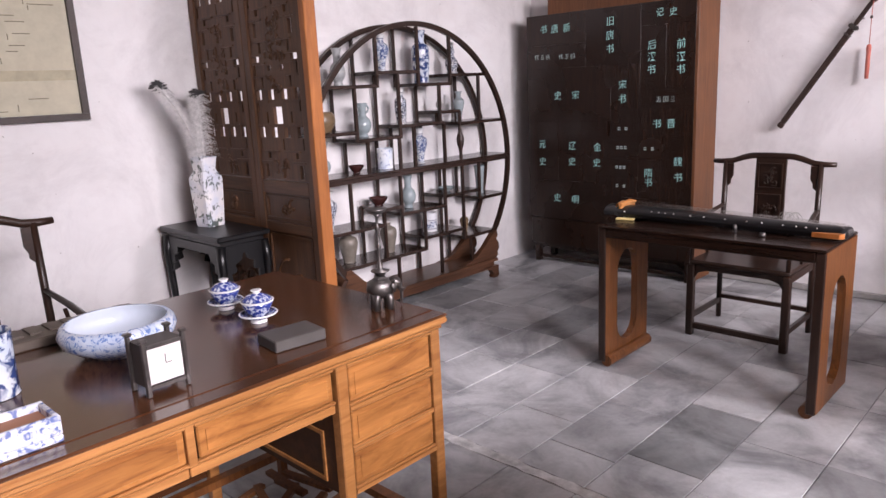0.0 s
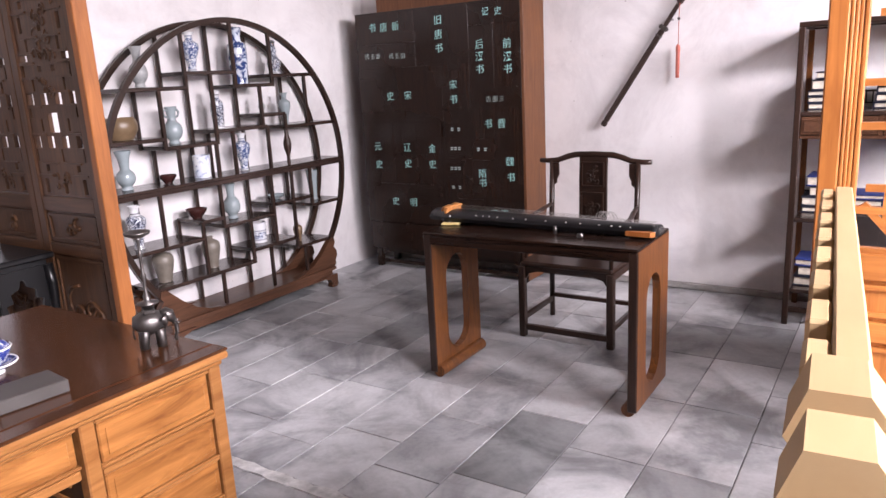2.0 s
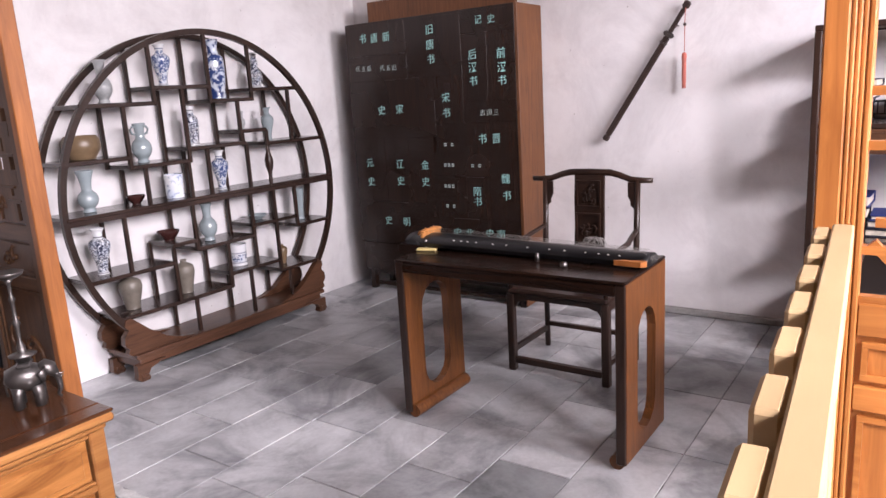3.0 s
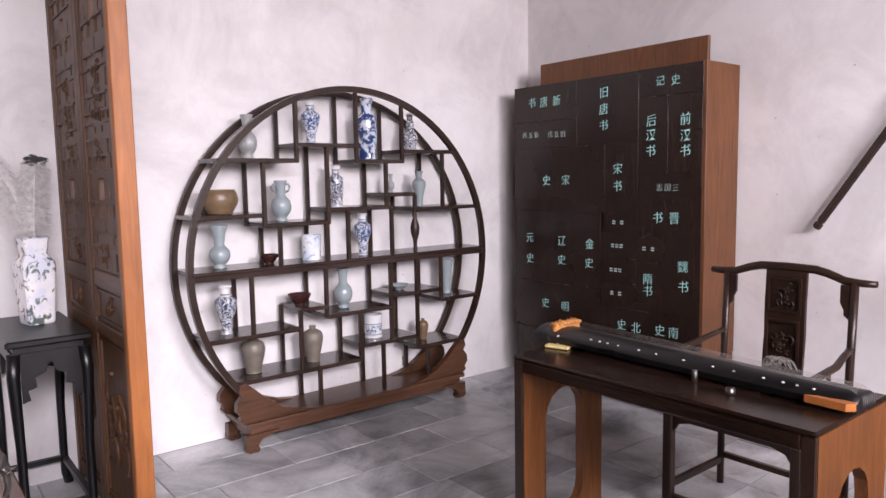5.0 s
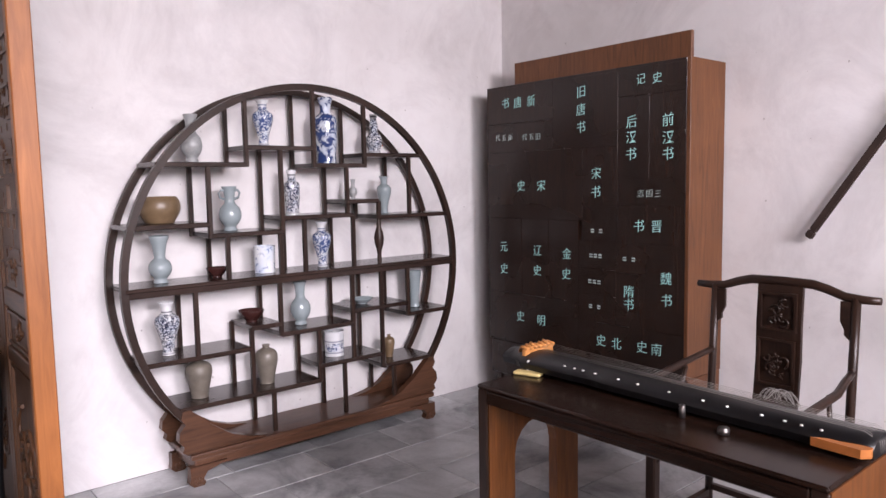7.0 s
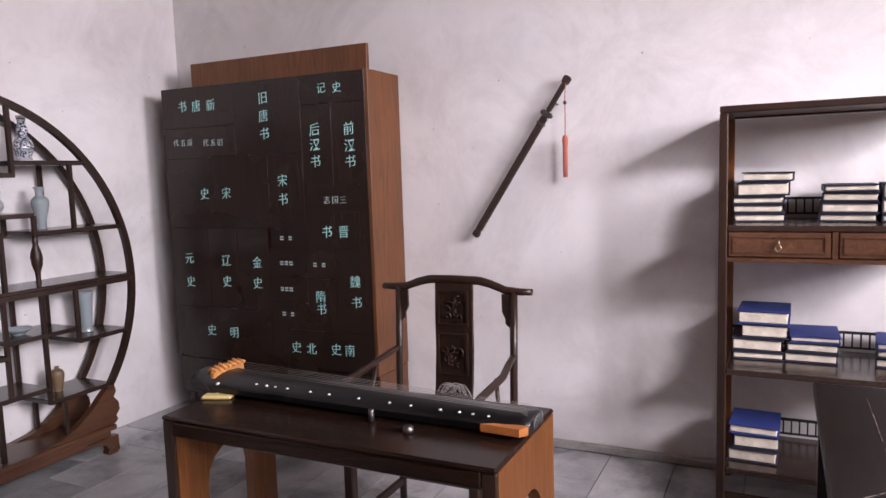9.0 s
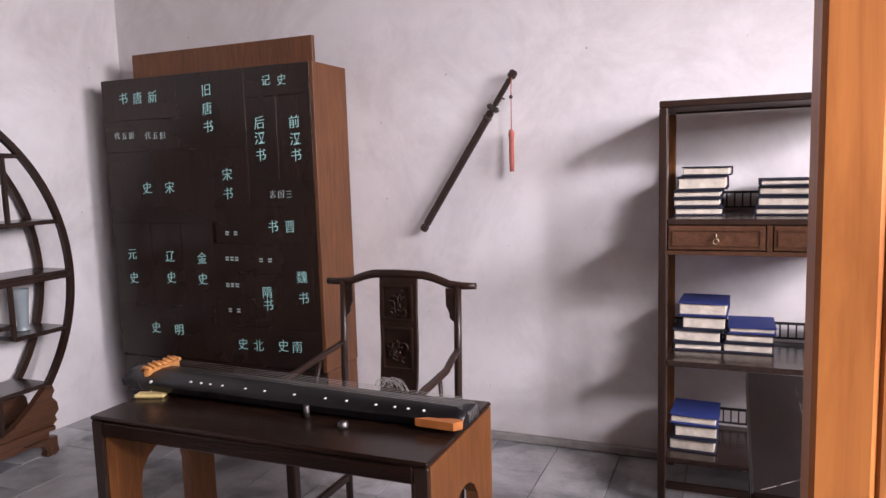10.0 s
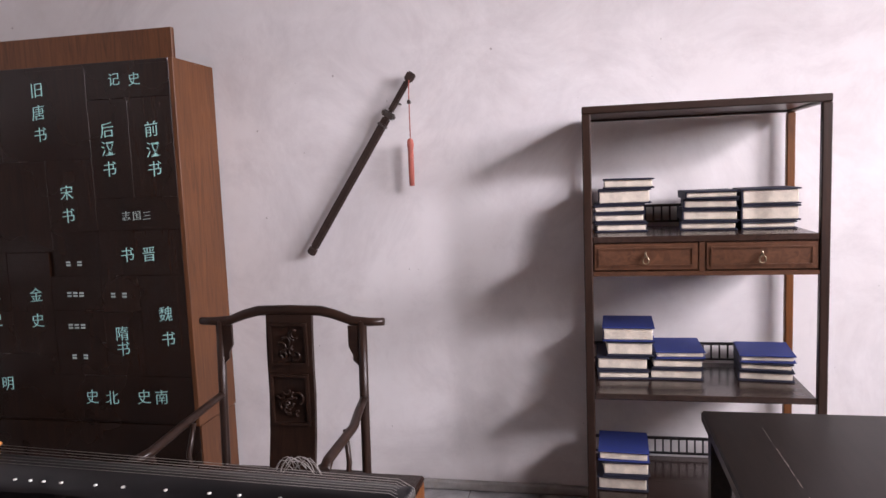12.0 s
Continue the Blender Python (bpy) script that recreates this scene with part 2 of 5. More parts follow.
ENDPOST = wood("red_pine_post", (0.24, 0.082, 0.020), (0.42, 0.155, 0.042), grain=(9, 9, 0.8), rough=(0.4, 0.55))


# ---- mesh helpers ----
def box(bm, x0, y0, z0, x1, y1, z1, bevel=0.0, seg=1):
    vs = [bm.verts.new((x, y, z)) for x in (x0, x1) for y in (y0, y1) for z in (z0, z1)]
    fs = [bm.faces.new([vs[i] for i in q]) for q in ((0, 1, 3, 2), (4, 6, 7, 5), (0, 4, 5, 1), (2, 3, 7, 6), (0, 2, 6, 4), (1, 5, 7, 3))]
    if bevel:
        es = list({e for f in fs for e in f.edges})
        bmesh.ops.bevel(bm, geom=es, offset=bevel, segments=seg, affect="EDGES", profile=0.6)
    return bm


def boxes(*specs, bevel=0.0):
    bm = bmesh.new()
    for sp in specs:
        box(bm, *sp, bevel=bevel)
    return bm


def lathe(profile, n=28, bm=None, at=(0, 0, 0)):
    bm = bm or bmesh.new()
    rings = []
    for r, z in profile:
        if r < 1e-5:
            rings.append([bm.verts.new((at[0], at[1], at[2] + z))])
        else:
            rings.append([bm.verts.new((at[0] + r * math.cos(2 * math.pi * k / n), at[1] + r * math.sin(2 * math.pi * k / n), at[2] + z)) for k in range(n)])
    for a, b in zip(rings, rings[1:]):
        for k in range(n):
            q = [a[k % len(a)], a[(k + 1) % n % len(a)], b[(k + 1) % n % len(b)], b[k % len(b)]]
            q = [v for i, v in enumerate(q) if v not in q[:i]]
            if len(q) > 2:
                bm.faces.new(q).smooth = True
    return bm


def sweep(bm, pts, rad, n=8, squash=1.0):
    """A round bar along points; rad is one radius or one a point."""
    pts = [Vector(p) for p in pts]
    rings, up = [], Vector((0.123, 0.456, 0.881))
    for i, p in enumerate(pts):
        d = (pts[min(i + 1, len(pts) - 1)] - pts[max(i - 1, 0)]).normalized()
        a = d.cross(up).normalized()
        b = d.cross(a)
        r = rad[i] if isinstance(rad, (list, tuple)) else rad
        rings.append([bm.verts.new(p + r * (math.cos(2 * math.pi * k / n) * a + squash * math.sin(2 * math.pi * k / n) * b)) for k in range(n)])
    for a, b in zip(rings, rings[1:]):
        for k in range(n):
            bm.faces.new((a[k], a[(k + 1) % n], b[(k + 1) % n], b[k])).smooth = True
    bm.faces.new(rings[0][::-1]), bm.faces.new(rings[-1])
    return bm


def plate(bm, outline, axis, lo, hi):
    """A flat outline extruded along an axis: 'x' takes (y, z) points, 'y' (x, z), 'z' (x, y)."""
    def put(p, d):
        return (d, *p) if axis == "x" else (p[0], d, p[1]) if axis == "y" else (*p, d)
    a = [bm.verts.new(put(p, lo)) for p in outline]
    b = [bm.verts.new(put(p, hi)) for p in outline]
    bm.faces.new(a), bm.faces.new(b[::-1])
    for i in range(len(a)):
        j = (i + 1) % len(a)
        bm.faces.new((a[i], b[i], b[j], a[j]))
    return bm


def framed_plate(bm, outer, inner, axis, lo, hi):
    """A plate with a hole: outer and inner outlines with equally many points."""
    def put(p, d):
        return (d, *p) if axis == "x" else (p[0], d, p[1]) if axis == "y" else (*p, d)
    rings = [[bm.verts.new(put(p, d)) for p in o] for d in (lo, hi) for o in (outer, inner)]
    n = len(outer)
    for i in range(n):
        j = (i + 1) % n
        for a, b in ((0, 1), (1, 3), (3, 2), (2, 0)):
            bm.faces.new((rings[a][i], rings[a][j], rings[b][j], rings[b][i]))
    return bm


def mesh_of(name, bm, mat):
    bmesh.ops.recalc_face_normals(bm, faces=bm.faces[:])
    me = bpy.data.meshes.new(name)
    bm.to_mesh(me)
    bm.free()
    me.materials.append(mat)
    return me


def part(name, bm, mat, parent, label=""):
    ob = new(name, mesh_of(name, bm, mat))
    ob.parent = parent
    return tagged(ob, label)


def thing(name, m, label, category, group="", kind=""):
    ob = new(name)
    ob.empty_display_size = 0.05
    ob.matrix_world = m
    return tagged(ob, label, category, group, kind)


def solo(name, bm, mat, m, label, category, group="", kind=""):
    ob = new(name, mesh_of(name, bm, mat))
    ob.matrix_world = m
    return tagged(ob, label, category, group, kind)


def structure(name, bm, mat, label, category="wall"):
    return solo(name, bm, mat, Matrix(), label, category, kind="structure")


# ---- the room ----
WX, NY, EX, SY, TOP = -3.53, 5.28, 3.2, -1.7, 4.2
structure("wall_west", boxes((WX - 0.24, SY - 0.24, 0, WX, NY + 0.24, TOP)), PLASTER, "white limewashed plaster wall with faint stains")
structure("wall_north", boxes((WX, NY, 0, EX, NY + 0.24, TOP)), PLASTER, "white limewashed plaster wall with faint stains")
# east and south walls and ceiling are unseen; sills and lintels cut the daylight
structure("wall_east", boxes((EX, SY, 0, EX + 0.2, -0.65, TOP), (EX, 3.95, 0, EX + 0.2, NY + 0.24, TOP), (EX, 2.2, 0, EX + 0.2, 2.45, TOP), (EX, -0.65, 3.42, EX + 0.2, 2.2, TOP), (EX, -0.65, 0, EX + 0.2, 2.2, 1.3), (EX, 2.45, 3.0, EX + 0.2, 3.95, TOP), (EX, 2.45, 0, EX + 0.2, 3.95, 1.85)), WALLWOOD, "unseen brown boarded wall with two high window openings")
structure("wall_south", boxes((WX, SY - 0.2, 0, EX + 0.2, SY, TOP)), WALLWOOD, "unseen plain brown boarded wall")
structure("ceiling", boxes((WX - 0.24, SY - 0.24, TOP + 0.003, EX + 0.24, NY + 0.24, TOP + 0.12)), ROOFWOOD, "unseen dark boarded ceiling", "ceiling")
structure("ground", boxes((-60, -60, -0.35, 60, 60, -0.15)), YARD, "grey paved court ground", "ground")

POSTORANGE = wood("deep_orange_pine", (0.30, 0.10, 0.022), (0.50, 0.19, 0.048), grain=(9, 9, 0.8), rough=(0.35, 0.5))
structure("baseboard", boxes((WX + 0.003, NY - 0.035, 0.001, EX - 0.003, NY - 0.002, 0.045), bevel=0.006), plain("skirting_stone", (0.30, 0.29, 0.28), 0.8, var=0.3, scale=9, bump=0.3), "low worn grey stone skirting", "skirting")


# ---- moon shelf and what stands on it ----
def arc(cy, cz, r, a0, a1, n):
    return [(cy + r * math.cos(radians(a0 + (a1 - a0) * k / n)), cz + r * math.sin(radians(a0 + (a1 - a0) * k / n))) for k in range(n + 1)]


MY, MZ, MR, XF, XB = 3.525, 0.991, 1.018, -3.24, -3.485


def moon_shelf():
    t = thing("moon_shelf", pose(0, 0, 0), "round dark rosewood curio shelf on a low footed base", "shelf")
    for x in (XF, XB):
        bm = bmesh.new()
        outer, inner = arc(MY, MZ, MR, -56, 236, 96), arc(MY, MZ, MR - 0.034, -56, 236, 96)
        rows = [[bm.verts.new((x + dx, *p)) for p in o] for dx, o in ((-0.015, outer), (0.015, outer), (0.015, inner), (-0.015, inner))]
        for k in range(96):
            for a, b in ((0, 1), (1, 2), (2, 3), (3, 0)):
                bm.faces.new((rows[a][k], rows[a][k + 1], rows[b][k + 1], rows[b][k]))
        for k in (0, 96):
            bm.faces.new([r[k] for r in rows])
        part("ring", bm, ROSE, t)
    # shelves: from y, to y, height
    for y0, y1, z in ((2.69, 3.15, 1.58), (3.15, 3.54, 1.667), (3.54, 3.87, 1.577), (3.87, 4.30, 1.638), (2.55, 2.945, 1.285), (2.945, 3.34, 1.228),
                      (3.34, 3.775, 1.298), (3.745, 3.958, 1.373), (3.958, 4.49, 1.278), (2.60, 3.13, 0.631), (2.745, 3.532, 0.385), (3.137, 3.307, 0.737),
                      (3.307, 3.76, 0.678), (3.76, 4.155, 0.747), (4.155, 4.475, 0.676), (3.532, 3.96, 0.466), (3.96, 4.33, 0.389)):
        w = bmesh.new()
        box(w, XB - 0.012, y0, z - 0.012, XF + 0.012, y1, z + 0.012, bevel=0.003)
        part("shelf", w, SHELFTOP, t)
    bm = bmesh.new()
    box(bm, XB - 0.014, MY - MR + 0.02, 0.985, XF + 0.02, MY + MR - 0.02, 1.005, bevel=0.004)
    box(bm, XF - 0.01, MY - MR + 0.025, 0.957, XF + 0.012, MY + MR - 0.025, 0.984)
    part("middle_shelf", bm, SHELFTOP, t)
    # uprights: y, from z, to z
    for y, z0, z1 in ((3.149, 1.568, 1.93), (3.54, 1.565, 1.985), (3.868, 1.565, 1.93), (3.338, 1.216, 1.67), (2.945, 1.216, 1.57), (4.184, 1.29, 1.63),
                      (3.744, 1.30, 1.57), (3.778, 1.005, 1.298), (3.958, 1.26, 1.37), (3.03, 1.005, 1.22), (3.467, 1.005, 1.29), (3.322, 1.005, 1.22),
                      (2.853, 0.64, 0.96), (3.137, 0.375, 0.74), (3.307, 0.67, 0.96), (3.76, 0.47, 0.96), (3.533, 0.375, 0.68), (3.962, 0.38, 0.96),
                      (4.158, 0.67, 0.96), (3.694, 0.165, 0.46), (4.04, 0.165, 0.385), (3.249, 0.165, 0.38)):
        for x in (XF, XB):
            part("post", boxes((x - 0.011, y - 0.011, z0, x + 0.011, y + 0.011, z1), bevel=0.002), ROSE_V, t)
    prof = [(0.011, 1.262), (0.012, 1.25), (0.016, 1.235), (0.012, 1.225), (0.024, 1.19), (0.03, 1.16), (0.026, 1.12), (0.014, 1.08), (0.012, 1.05), (0.015, 1.03), (0.012, 1.005)]
    part("turned_post", lathe(prof[::-1], 16, at=(XF, 3.956, 0)), ROSE, t)
    # base with scroll feet and cloud brackets
    bm = bmesh.new()
    box(bm, XB - 0.03, 2.775, 0.135, XF + 0.045, 4.315, 0.163, bevel=0.008, seg=2)
    box(bm, XB - 0.015, 2.80, 0.075, XF + 0.025, 4.29, 0.134, bevel=0.01, seg=2)
    part("plinth", bm, BASEWOOD, t)
    for y, s in ((2.80, 1), (4.29, -1)):
        for x in (XF + 0.02, XB + 0.005):
            o = [(y - 0.03 * s, 0.10), (y + 0.16 * s, 0.10), (y + 0.10 * s, 0.078), (y + 0.055 * s, 0.066), (y + 0.035 * s, 0.035), (y + 0.045 * s, 0.012), (y + 0.035 * s, 0.0), (y - 0.015 * s, 0.0), (y - 0.035 * s, 0.018), (y - 0.03 * s, 0.05)]
            foot = part("foot", plate(bmesh.new(), o, "x", x - 0.022, x + 0.022), BASEWOOD, t)
            curl = [(y + s * (0.012 + 0.024 * (1 - 0.05 * q) * math.cos(0.5 * q + 2.6)), 0.030 + 0.024 * (1 - 0.05 * q) * math.sin(0.5 * q + 2.6)) for q in range(12)]
            part("curl", sweep(bmesh.new(), [(x + 0.0225, *c) for c in curl], 0.0055, 6), BASEWOOD, foot)
        for x in (XF, XB):
            o = [(y - 0.03 * s, 0.160), (y + 0.42 * s, 0.160), (y + 0.30 * s, 0.178), (y + 0.20 * s, 0.215), (y + 0.10 * s, 0.285), (y + 0.035 * s, 0.345), (y - 0.01 * s, 0.385), (y - 0.045 * s, 0.38), (y - 0.055 * s, 0.345), (y - 0.035 * s, 0.315), (y - 0.065 * s, 0.28), (y - 0.07 * s, 0.235), (y - 0.045 * s, 0.205), (y - 0.055 * s, 0.18)]
            part("cloud_bracket", plate(bmesh.new(), o, "x", x - 0.021, x + 0.021), BASEWOOD, t)
    return t


moon_shelf()

# profiles: radius and height as parts of the half width and the height
BALUSTER = [(0, 0), (0.50, 0), (0.52, 0.03), (0.46, 0.10), (0.62, 0.3), (0.92, 0.52), (1.0, 0.64), (0.9, 0.72), (0.5, 0.79), (0.42, 0.84), (0.46, 0.93), (0.66, 1.0), (0.58, 1.0), (0.38, 0.92), (0, 0.86)]
ROULEAU = [(0, 0), (0.80, 0), (0.86, 0.02), (0.84, 0.12), (0.94, 0.3), (1.0, 0.5), (0.98, 0.66), (0.86, 0.72), (0.52, 0.77), (0.48, 0.86), (0.62, 0.97), (0.66, 1.0), (0.56, 1.0), (0.42, 0.9), (0, 0.85)]
PEAR = [(0, 0), (0.55, 0), (0.58, 0.05), (0.5, 0.1), (0.86, 0.22), (1.0, 0.36), (0.86, 0.52), (0.52, 0.62), (0.44, 0.72), (0.52, 0.9), (0.66, 1.0), (0.58, 1.0), (0.38, 0.8), (0, 0.7)]
GOURD = [(0, 0), (0.8, 0), (0.84, 0.03), (0.72, 0.1), (1.0, 0.26), (0.92, 0.42), (0.5, 0.55), (0.46, 0.62), (0.56, 0.7), (0.4, 0.82), (0.38, 0.9), (0.5, 1.0), (0.42, 1.0), (0.3, 0.88), (0, 0.8)]
MEIPING = [(0, 0), (0.60, 0), (0.62, 0.03), (0.64, 0.1), (0.80, 0.32), (0.98, 0.58), (1.0, 0.68), (0.88, 0.82), (0.46, 0.90), (0.28, 0.935), (0.36, 1.0), (0.26, 1.0), (0.2, 0.94), (0, 0.9)]
TRUMPET = [(0, 0), (0.58, 0), (0.62, 0.03), (0.54, 0.1), (0.82, 0.18), (1.0, 0.30), (0.88, 0.44), (0.52, 0.53), (0.50, 0.62), (0.62, 0.82), (0.86, 1.0), (0.78, 1.0), (0.5, 0.75), (0, 0.65)]
BOWL = [(0, 0), (0.45, 0), (0.46, 0.12), (0.62, 0.3), (0.9, 0.7), (1.0, 1.0), (0.95, 1.0), (0.8, 0.65), (0.5, 0.3), (0, 0.22)]
DEEPBOWL = [(0, 0), (0.6, 0), (0.72, 0.1), (0.95, 0.4), (1.0, 0.62), (0.94, 0.85), (0.84, 0.97), (0.82, 1.0), (0.78, 0.97), (0.85, 0.7), (0.7, 0.3), (0, 0.2)]
POT = [(0, 0), (0.9, 0), (0.94, 0.04), (0.96, 0.5), (1.0, 0.97), (0.98, 1.0), (0.9, 1.0), (0.88, 0.9), (0.86, 0.2), (0, 0.15)]
BEAKER = [(0, 0), (0.7, 0), (0.72, 0.05), (0.66, 0.15), (0.8, 0.6), (1.0, 1.0), (0.92, 1.0), (0.7, 0.6), (0, 0.3)]


def smooth_profile(pr, k=3):
    out = []
    for i in range(len(pr) - 1):
        p0, p1, p2, p3 = (pr[max(0, min(len(pr) - 1, j))] for j in (i - 1, i, i + 1, i + 2))
        for s in range(k):
            u = s / k
            out.append(tuple(max(0.0, 0.5 * (2 * b + (c - a) * u + (2 * a - 5 * b + 4 * c - d) * u * u + (3 * b - a - 3 * c + d) * u ** 3)) for a, b, c, d in zip(p0, p1, p2, p3)))
    return out + [pr[-1]]


def vessel(name, profile, mat, x, y, z, w, h, label, category="vase", ears=False):
    pr = [(r * w / 2, q * h) for r, q in smooth_profile(profile)]
    pr[0] = (0.0, 0.0)
    pr[-1] = (0.0, pr[-1][1])
    bm = lathe(pr, 28)
    if ears:
        for s in (-1, 1):
            sweep(bm, [(0, s * w * 0.20, h * 0.72), (0, s * w * 0.42, h * 0.76), (0, s * w * 0.5, h * 0.86), (0, s * w * 0.40, h * 0.93), (0, s * w * 0.26, h * 0.92)], w * 0.06, 6)
    return solo(name, bm, mat, pose(x, y, z), label, category, "vessels on the moon shelf")


VX = -3.36
vessel("bottle_vase", PEAR, GREYGLAZE, VX, 2.917, 1.593, 0.105, 0.235, "grey lotus-shaped glazed bottle vase on a shelf")
vessel("baluster_vase", BALUSTER, BLUEWHITE, VX, 3.307, 1.680, 0.110, 0.24, "blue and white porcelain baluster vase on a shelf")
vessel("rouleau_vase", ROULEAU, DEEPBLUE, VX, 3.692, 1.590, 0.128, 0.368, "tall white porcelain vase with deep blue painting")
vessel("gourd_vase", GOURD, BLACKWHITE, VX, 4.021, 1.651, 0.098, 0.23, "white gourd vase with dark painted scrolls")
vessel("deep_bowl", DEEPBOWL, BROWNGLAZE, VX, 2.742, 1.298, 0.20, 0.13, "brown stoneware deep bowl on a shelf", "bowl")
vessel("eared_vase", PEAR, CELADON, VX, 3.102, 1.241, 0.115, 0.227, "pale celadon vase with two ear handles", ears=True)
vessel("slender_vase", ROULEAU, BLACKWHITE, VX, 3.464, 1.311, 0.086, 0.242, "slender white vase with dark painted figures")
vessel("small_bottle", PEAR, GREYGLAZE, VX, 3.862, 1.386, 0.048, 0.113, "small grey glazed bottle on a shelf")
vessel("trumpet_vase", BALUSTER, CELADON, VX, 4.085, 1.291, 0.088, 0.223, "grey-green celadon vase with a flared mouth")
vessel("long_necked_vase", TRUMPET, CELADON, VX, 2.732, 1.006, 0.110, 0.226, "pale blue celadon long-necked vase")
vessel("shallow_bowl", BOWL, DARKBOWL, VX, 3.017, 1.006, 0.108, 0.05, "small dark lacquer bowl on a shelf", "bowl")
vessel("brush_pot", POT, painted_porcelain("faint_blue_pot", 22, 0.60, blue=(0.3, 0.36, 0.5)), VX, 3.285, 1.006, 0.115, 0.143, "white porcelain brush pot with faint painting", "pot")
vessel("baluster_vase", BALUSTER, BLUEWHITE, VX, 3.641, 1.006, 0.108, 0.255, "blue and white baluster vase with a dark mouth")
vessel("baluster_vase", BALUSTER, BLACKWHITE, VX, 2.751, 0.644, 0.118, 0.263, "white baluster vase with black scrolling leaves")
vessel("shouldered_jar", MEIPING, JARGLAZE, VX, 2.896, 0.398, 0.133, 0.205, "olive brown stoneware jar on a shelf", "jar")
vessel("shouldered_jar", MEIPING, JARGLAZE, VX, 3.271, 0.398, 0.122, 0.212, "olive brown stoneware jar on a shelf", "jar")
vessel("shallow_bowl", BOWL, DARKBOWL, VX, 3.196, 0.750, 0.135, 0.06, "dark red lacquer bowl on a shelf", "bowl")
vessel("baluster_vase", PEAR, CELADON, VX, 3.49, 0.691, 0.113, 0.24, "sky blue celadon vase with a flared rim")
vessel("dish", BOWL, CELADON, VX, 3.903, 0.760, 0.13, 0.032, "pale celadon shallow dish on a shelf", "dish")
vessel("beaker", BEAKER, CELADON, VX, 4.302, 0.689, 0.088, 0.22, "pale blue celadon beaker on a shelf")
vessel("brush_pot", POT, BANDPOT, VX, 3.701, 0.479, 0.116, 0.143, "white porcelain brush pot with blue painting", "pot")
vessel("small_bottle", MEIPING, BROWNGLAZE, VX, 4.094, 0.402, 0.072, 0.137, "small brown glazed vase on a shelf")


# ---- book cabinet with the carved titles ----
CX0, CX1, CYF, CYB, CTOP = -3.315, -1.814, 4.92, 5.265, 2.09


def book_cabinet():
    t = thing("book_cabinet", pose(0, 0, 0), "tall dark book cabinet with green carved titles against the wall", "cabinet")
    part("body", boxes((CX0 + 0.02, CYF + 0.012, 0.40, CX1 - 0.024, CYB - 0.005, CTOP - 0.02)), CABFRONT, t)
    part("side_board", boxes((CX1 - 0.023, CYF, 0.40, CX1, CYB, CTOP), bevel=0.002), CABSIDE, t, "chestnut side board")
    part("side_board", boxes((CX0, CYF, 0.40, CX0 + 0.019, CYB, CTOP), bevel=0.002), CABFRONT, t)
    part("top_board", boxes((CX0 + 0.02, CYF, CTOP - 0.019, CX1 - 0.024, CYB, CTOP), bevel=0.002), CABFRONT, t)
    part("lower_case", boxes((CX0 + 0.01, CYF + 0.01, 0.17, CX1 - 0.012, CYB - 0.003, 0.397), bevel=0.003), CABFRONT, t)
    part("lower_side", boxes((CX1 - 0.010, CYF + 0.014, 0.02, CX1 - 0.002, CYB - 0.008, 0.396)), CABSIDE, t, "chestnut lower side board")
    # the doors of the single book boxes: x0, z0, x1, z1
    left = ((-3.298, 1.85, -2.745, 2.068), (-3.298, 1.665, -2.745, 1.84), (-3.298, 1.235, -2.515, 1.655), (-3.298, 0.74, -3.01, 1.225), (-3.0, 0.74, -2.78, 1.225), (-2.77, 0.74, -2.545, 1.225), (-3.298, 0.42, -2.545, 0.73), (-2.735, 1.665, -2.265, 2.068), (-2.505, 1.33, -2.265, 1.655))
    right = ((-2.255, 1.93, -1.840, 2.068), (-2.255, 1.48, -2.06, 1.92), (-2.05, 1.48, -1.840, 1.92), (-2.255, 1.33, -1.840, 1.47), (-2.255, 1.12, -1.840, 1.32), (-2.505, 1.12, -2.265, 1.32), (-2.535, 0.955, -2.275, 1.11), (-2.535, 0.80, -2.275, 0.945), (-2.535, 0.64, -2.275, 0.79), (-2.265, 0.945, -2.075, 1.11), (-2.265, 0.64, -2.075, 0.935), (-2.065, 0.64, -1.840, 1.11), (-2.535, 0.42, -1.840, 0.63))
    doors = random.Random(31)
    for x0, z0, x1, z1 in left + right:
        bm = bmesh.new()
        cx, cz, warp = (x0 + x1) / 2, (z0 + z1) / 2, doors.uniform(-0.55, 0.55)
        box(bm, x0 - cx - 0.004, -0.007, z0 - cz - 0.004, x1 - cx + 0.004, 0.007, z1 - cz + 0.004, bevel=0.0007)
        bm.transform(pose(cx, CYF + 0.004, cz, doors.uniform(-0.15, 0.15), 0, warp * min(1, 0.3 / (x1 - x0))))
        part("box_door", bm, CABFRONT, t)
    # footed stand
    for x in (CX0 + 0.03, CX1 - 0.075):
        for y in (CYF + 0.03, CYB - 0.08):
            part("leg", boxes((x, y, 0, x + 0.05, y + 0.05, 0.168), bevel=0.004), CABFRONT, t)
    part("apron", plate(bmesh.new(), [(CX0 + 0.08, 0.168), (CX1 - 0.076, 0.168), (CX1 - 0.076, 0.10), (CX1 - 0.14, 0.135), (-2.6, 0.125), (CX0 + 0.14, 0.135), (CX0 + 0.08, 0.10)], "y", CYF + 0.04, CYF + 0.06), CABFRONT, t)
    part("stretcher", boxes((CX0 + 0.08, CYF + 0.045, 0.035, CX1 - 0.076, CYF + 0.07, 0.06)), CABFRONT, t)
    return t


CAB = book_cabinet()
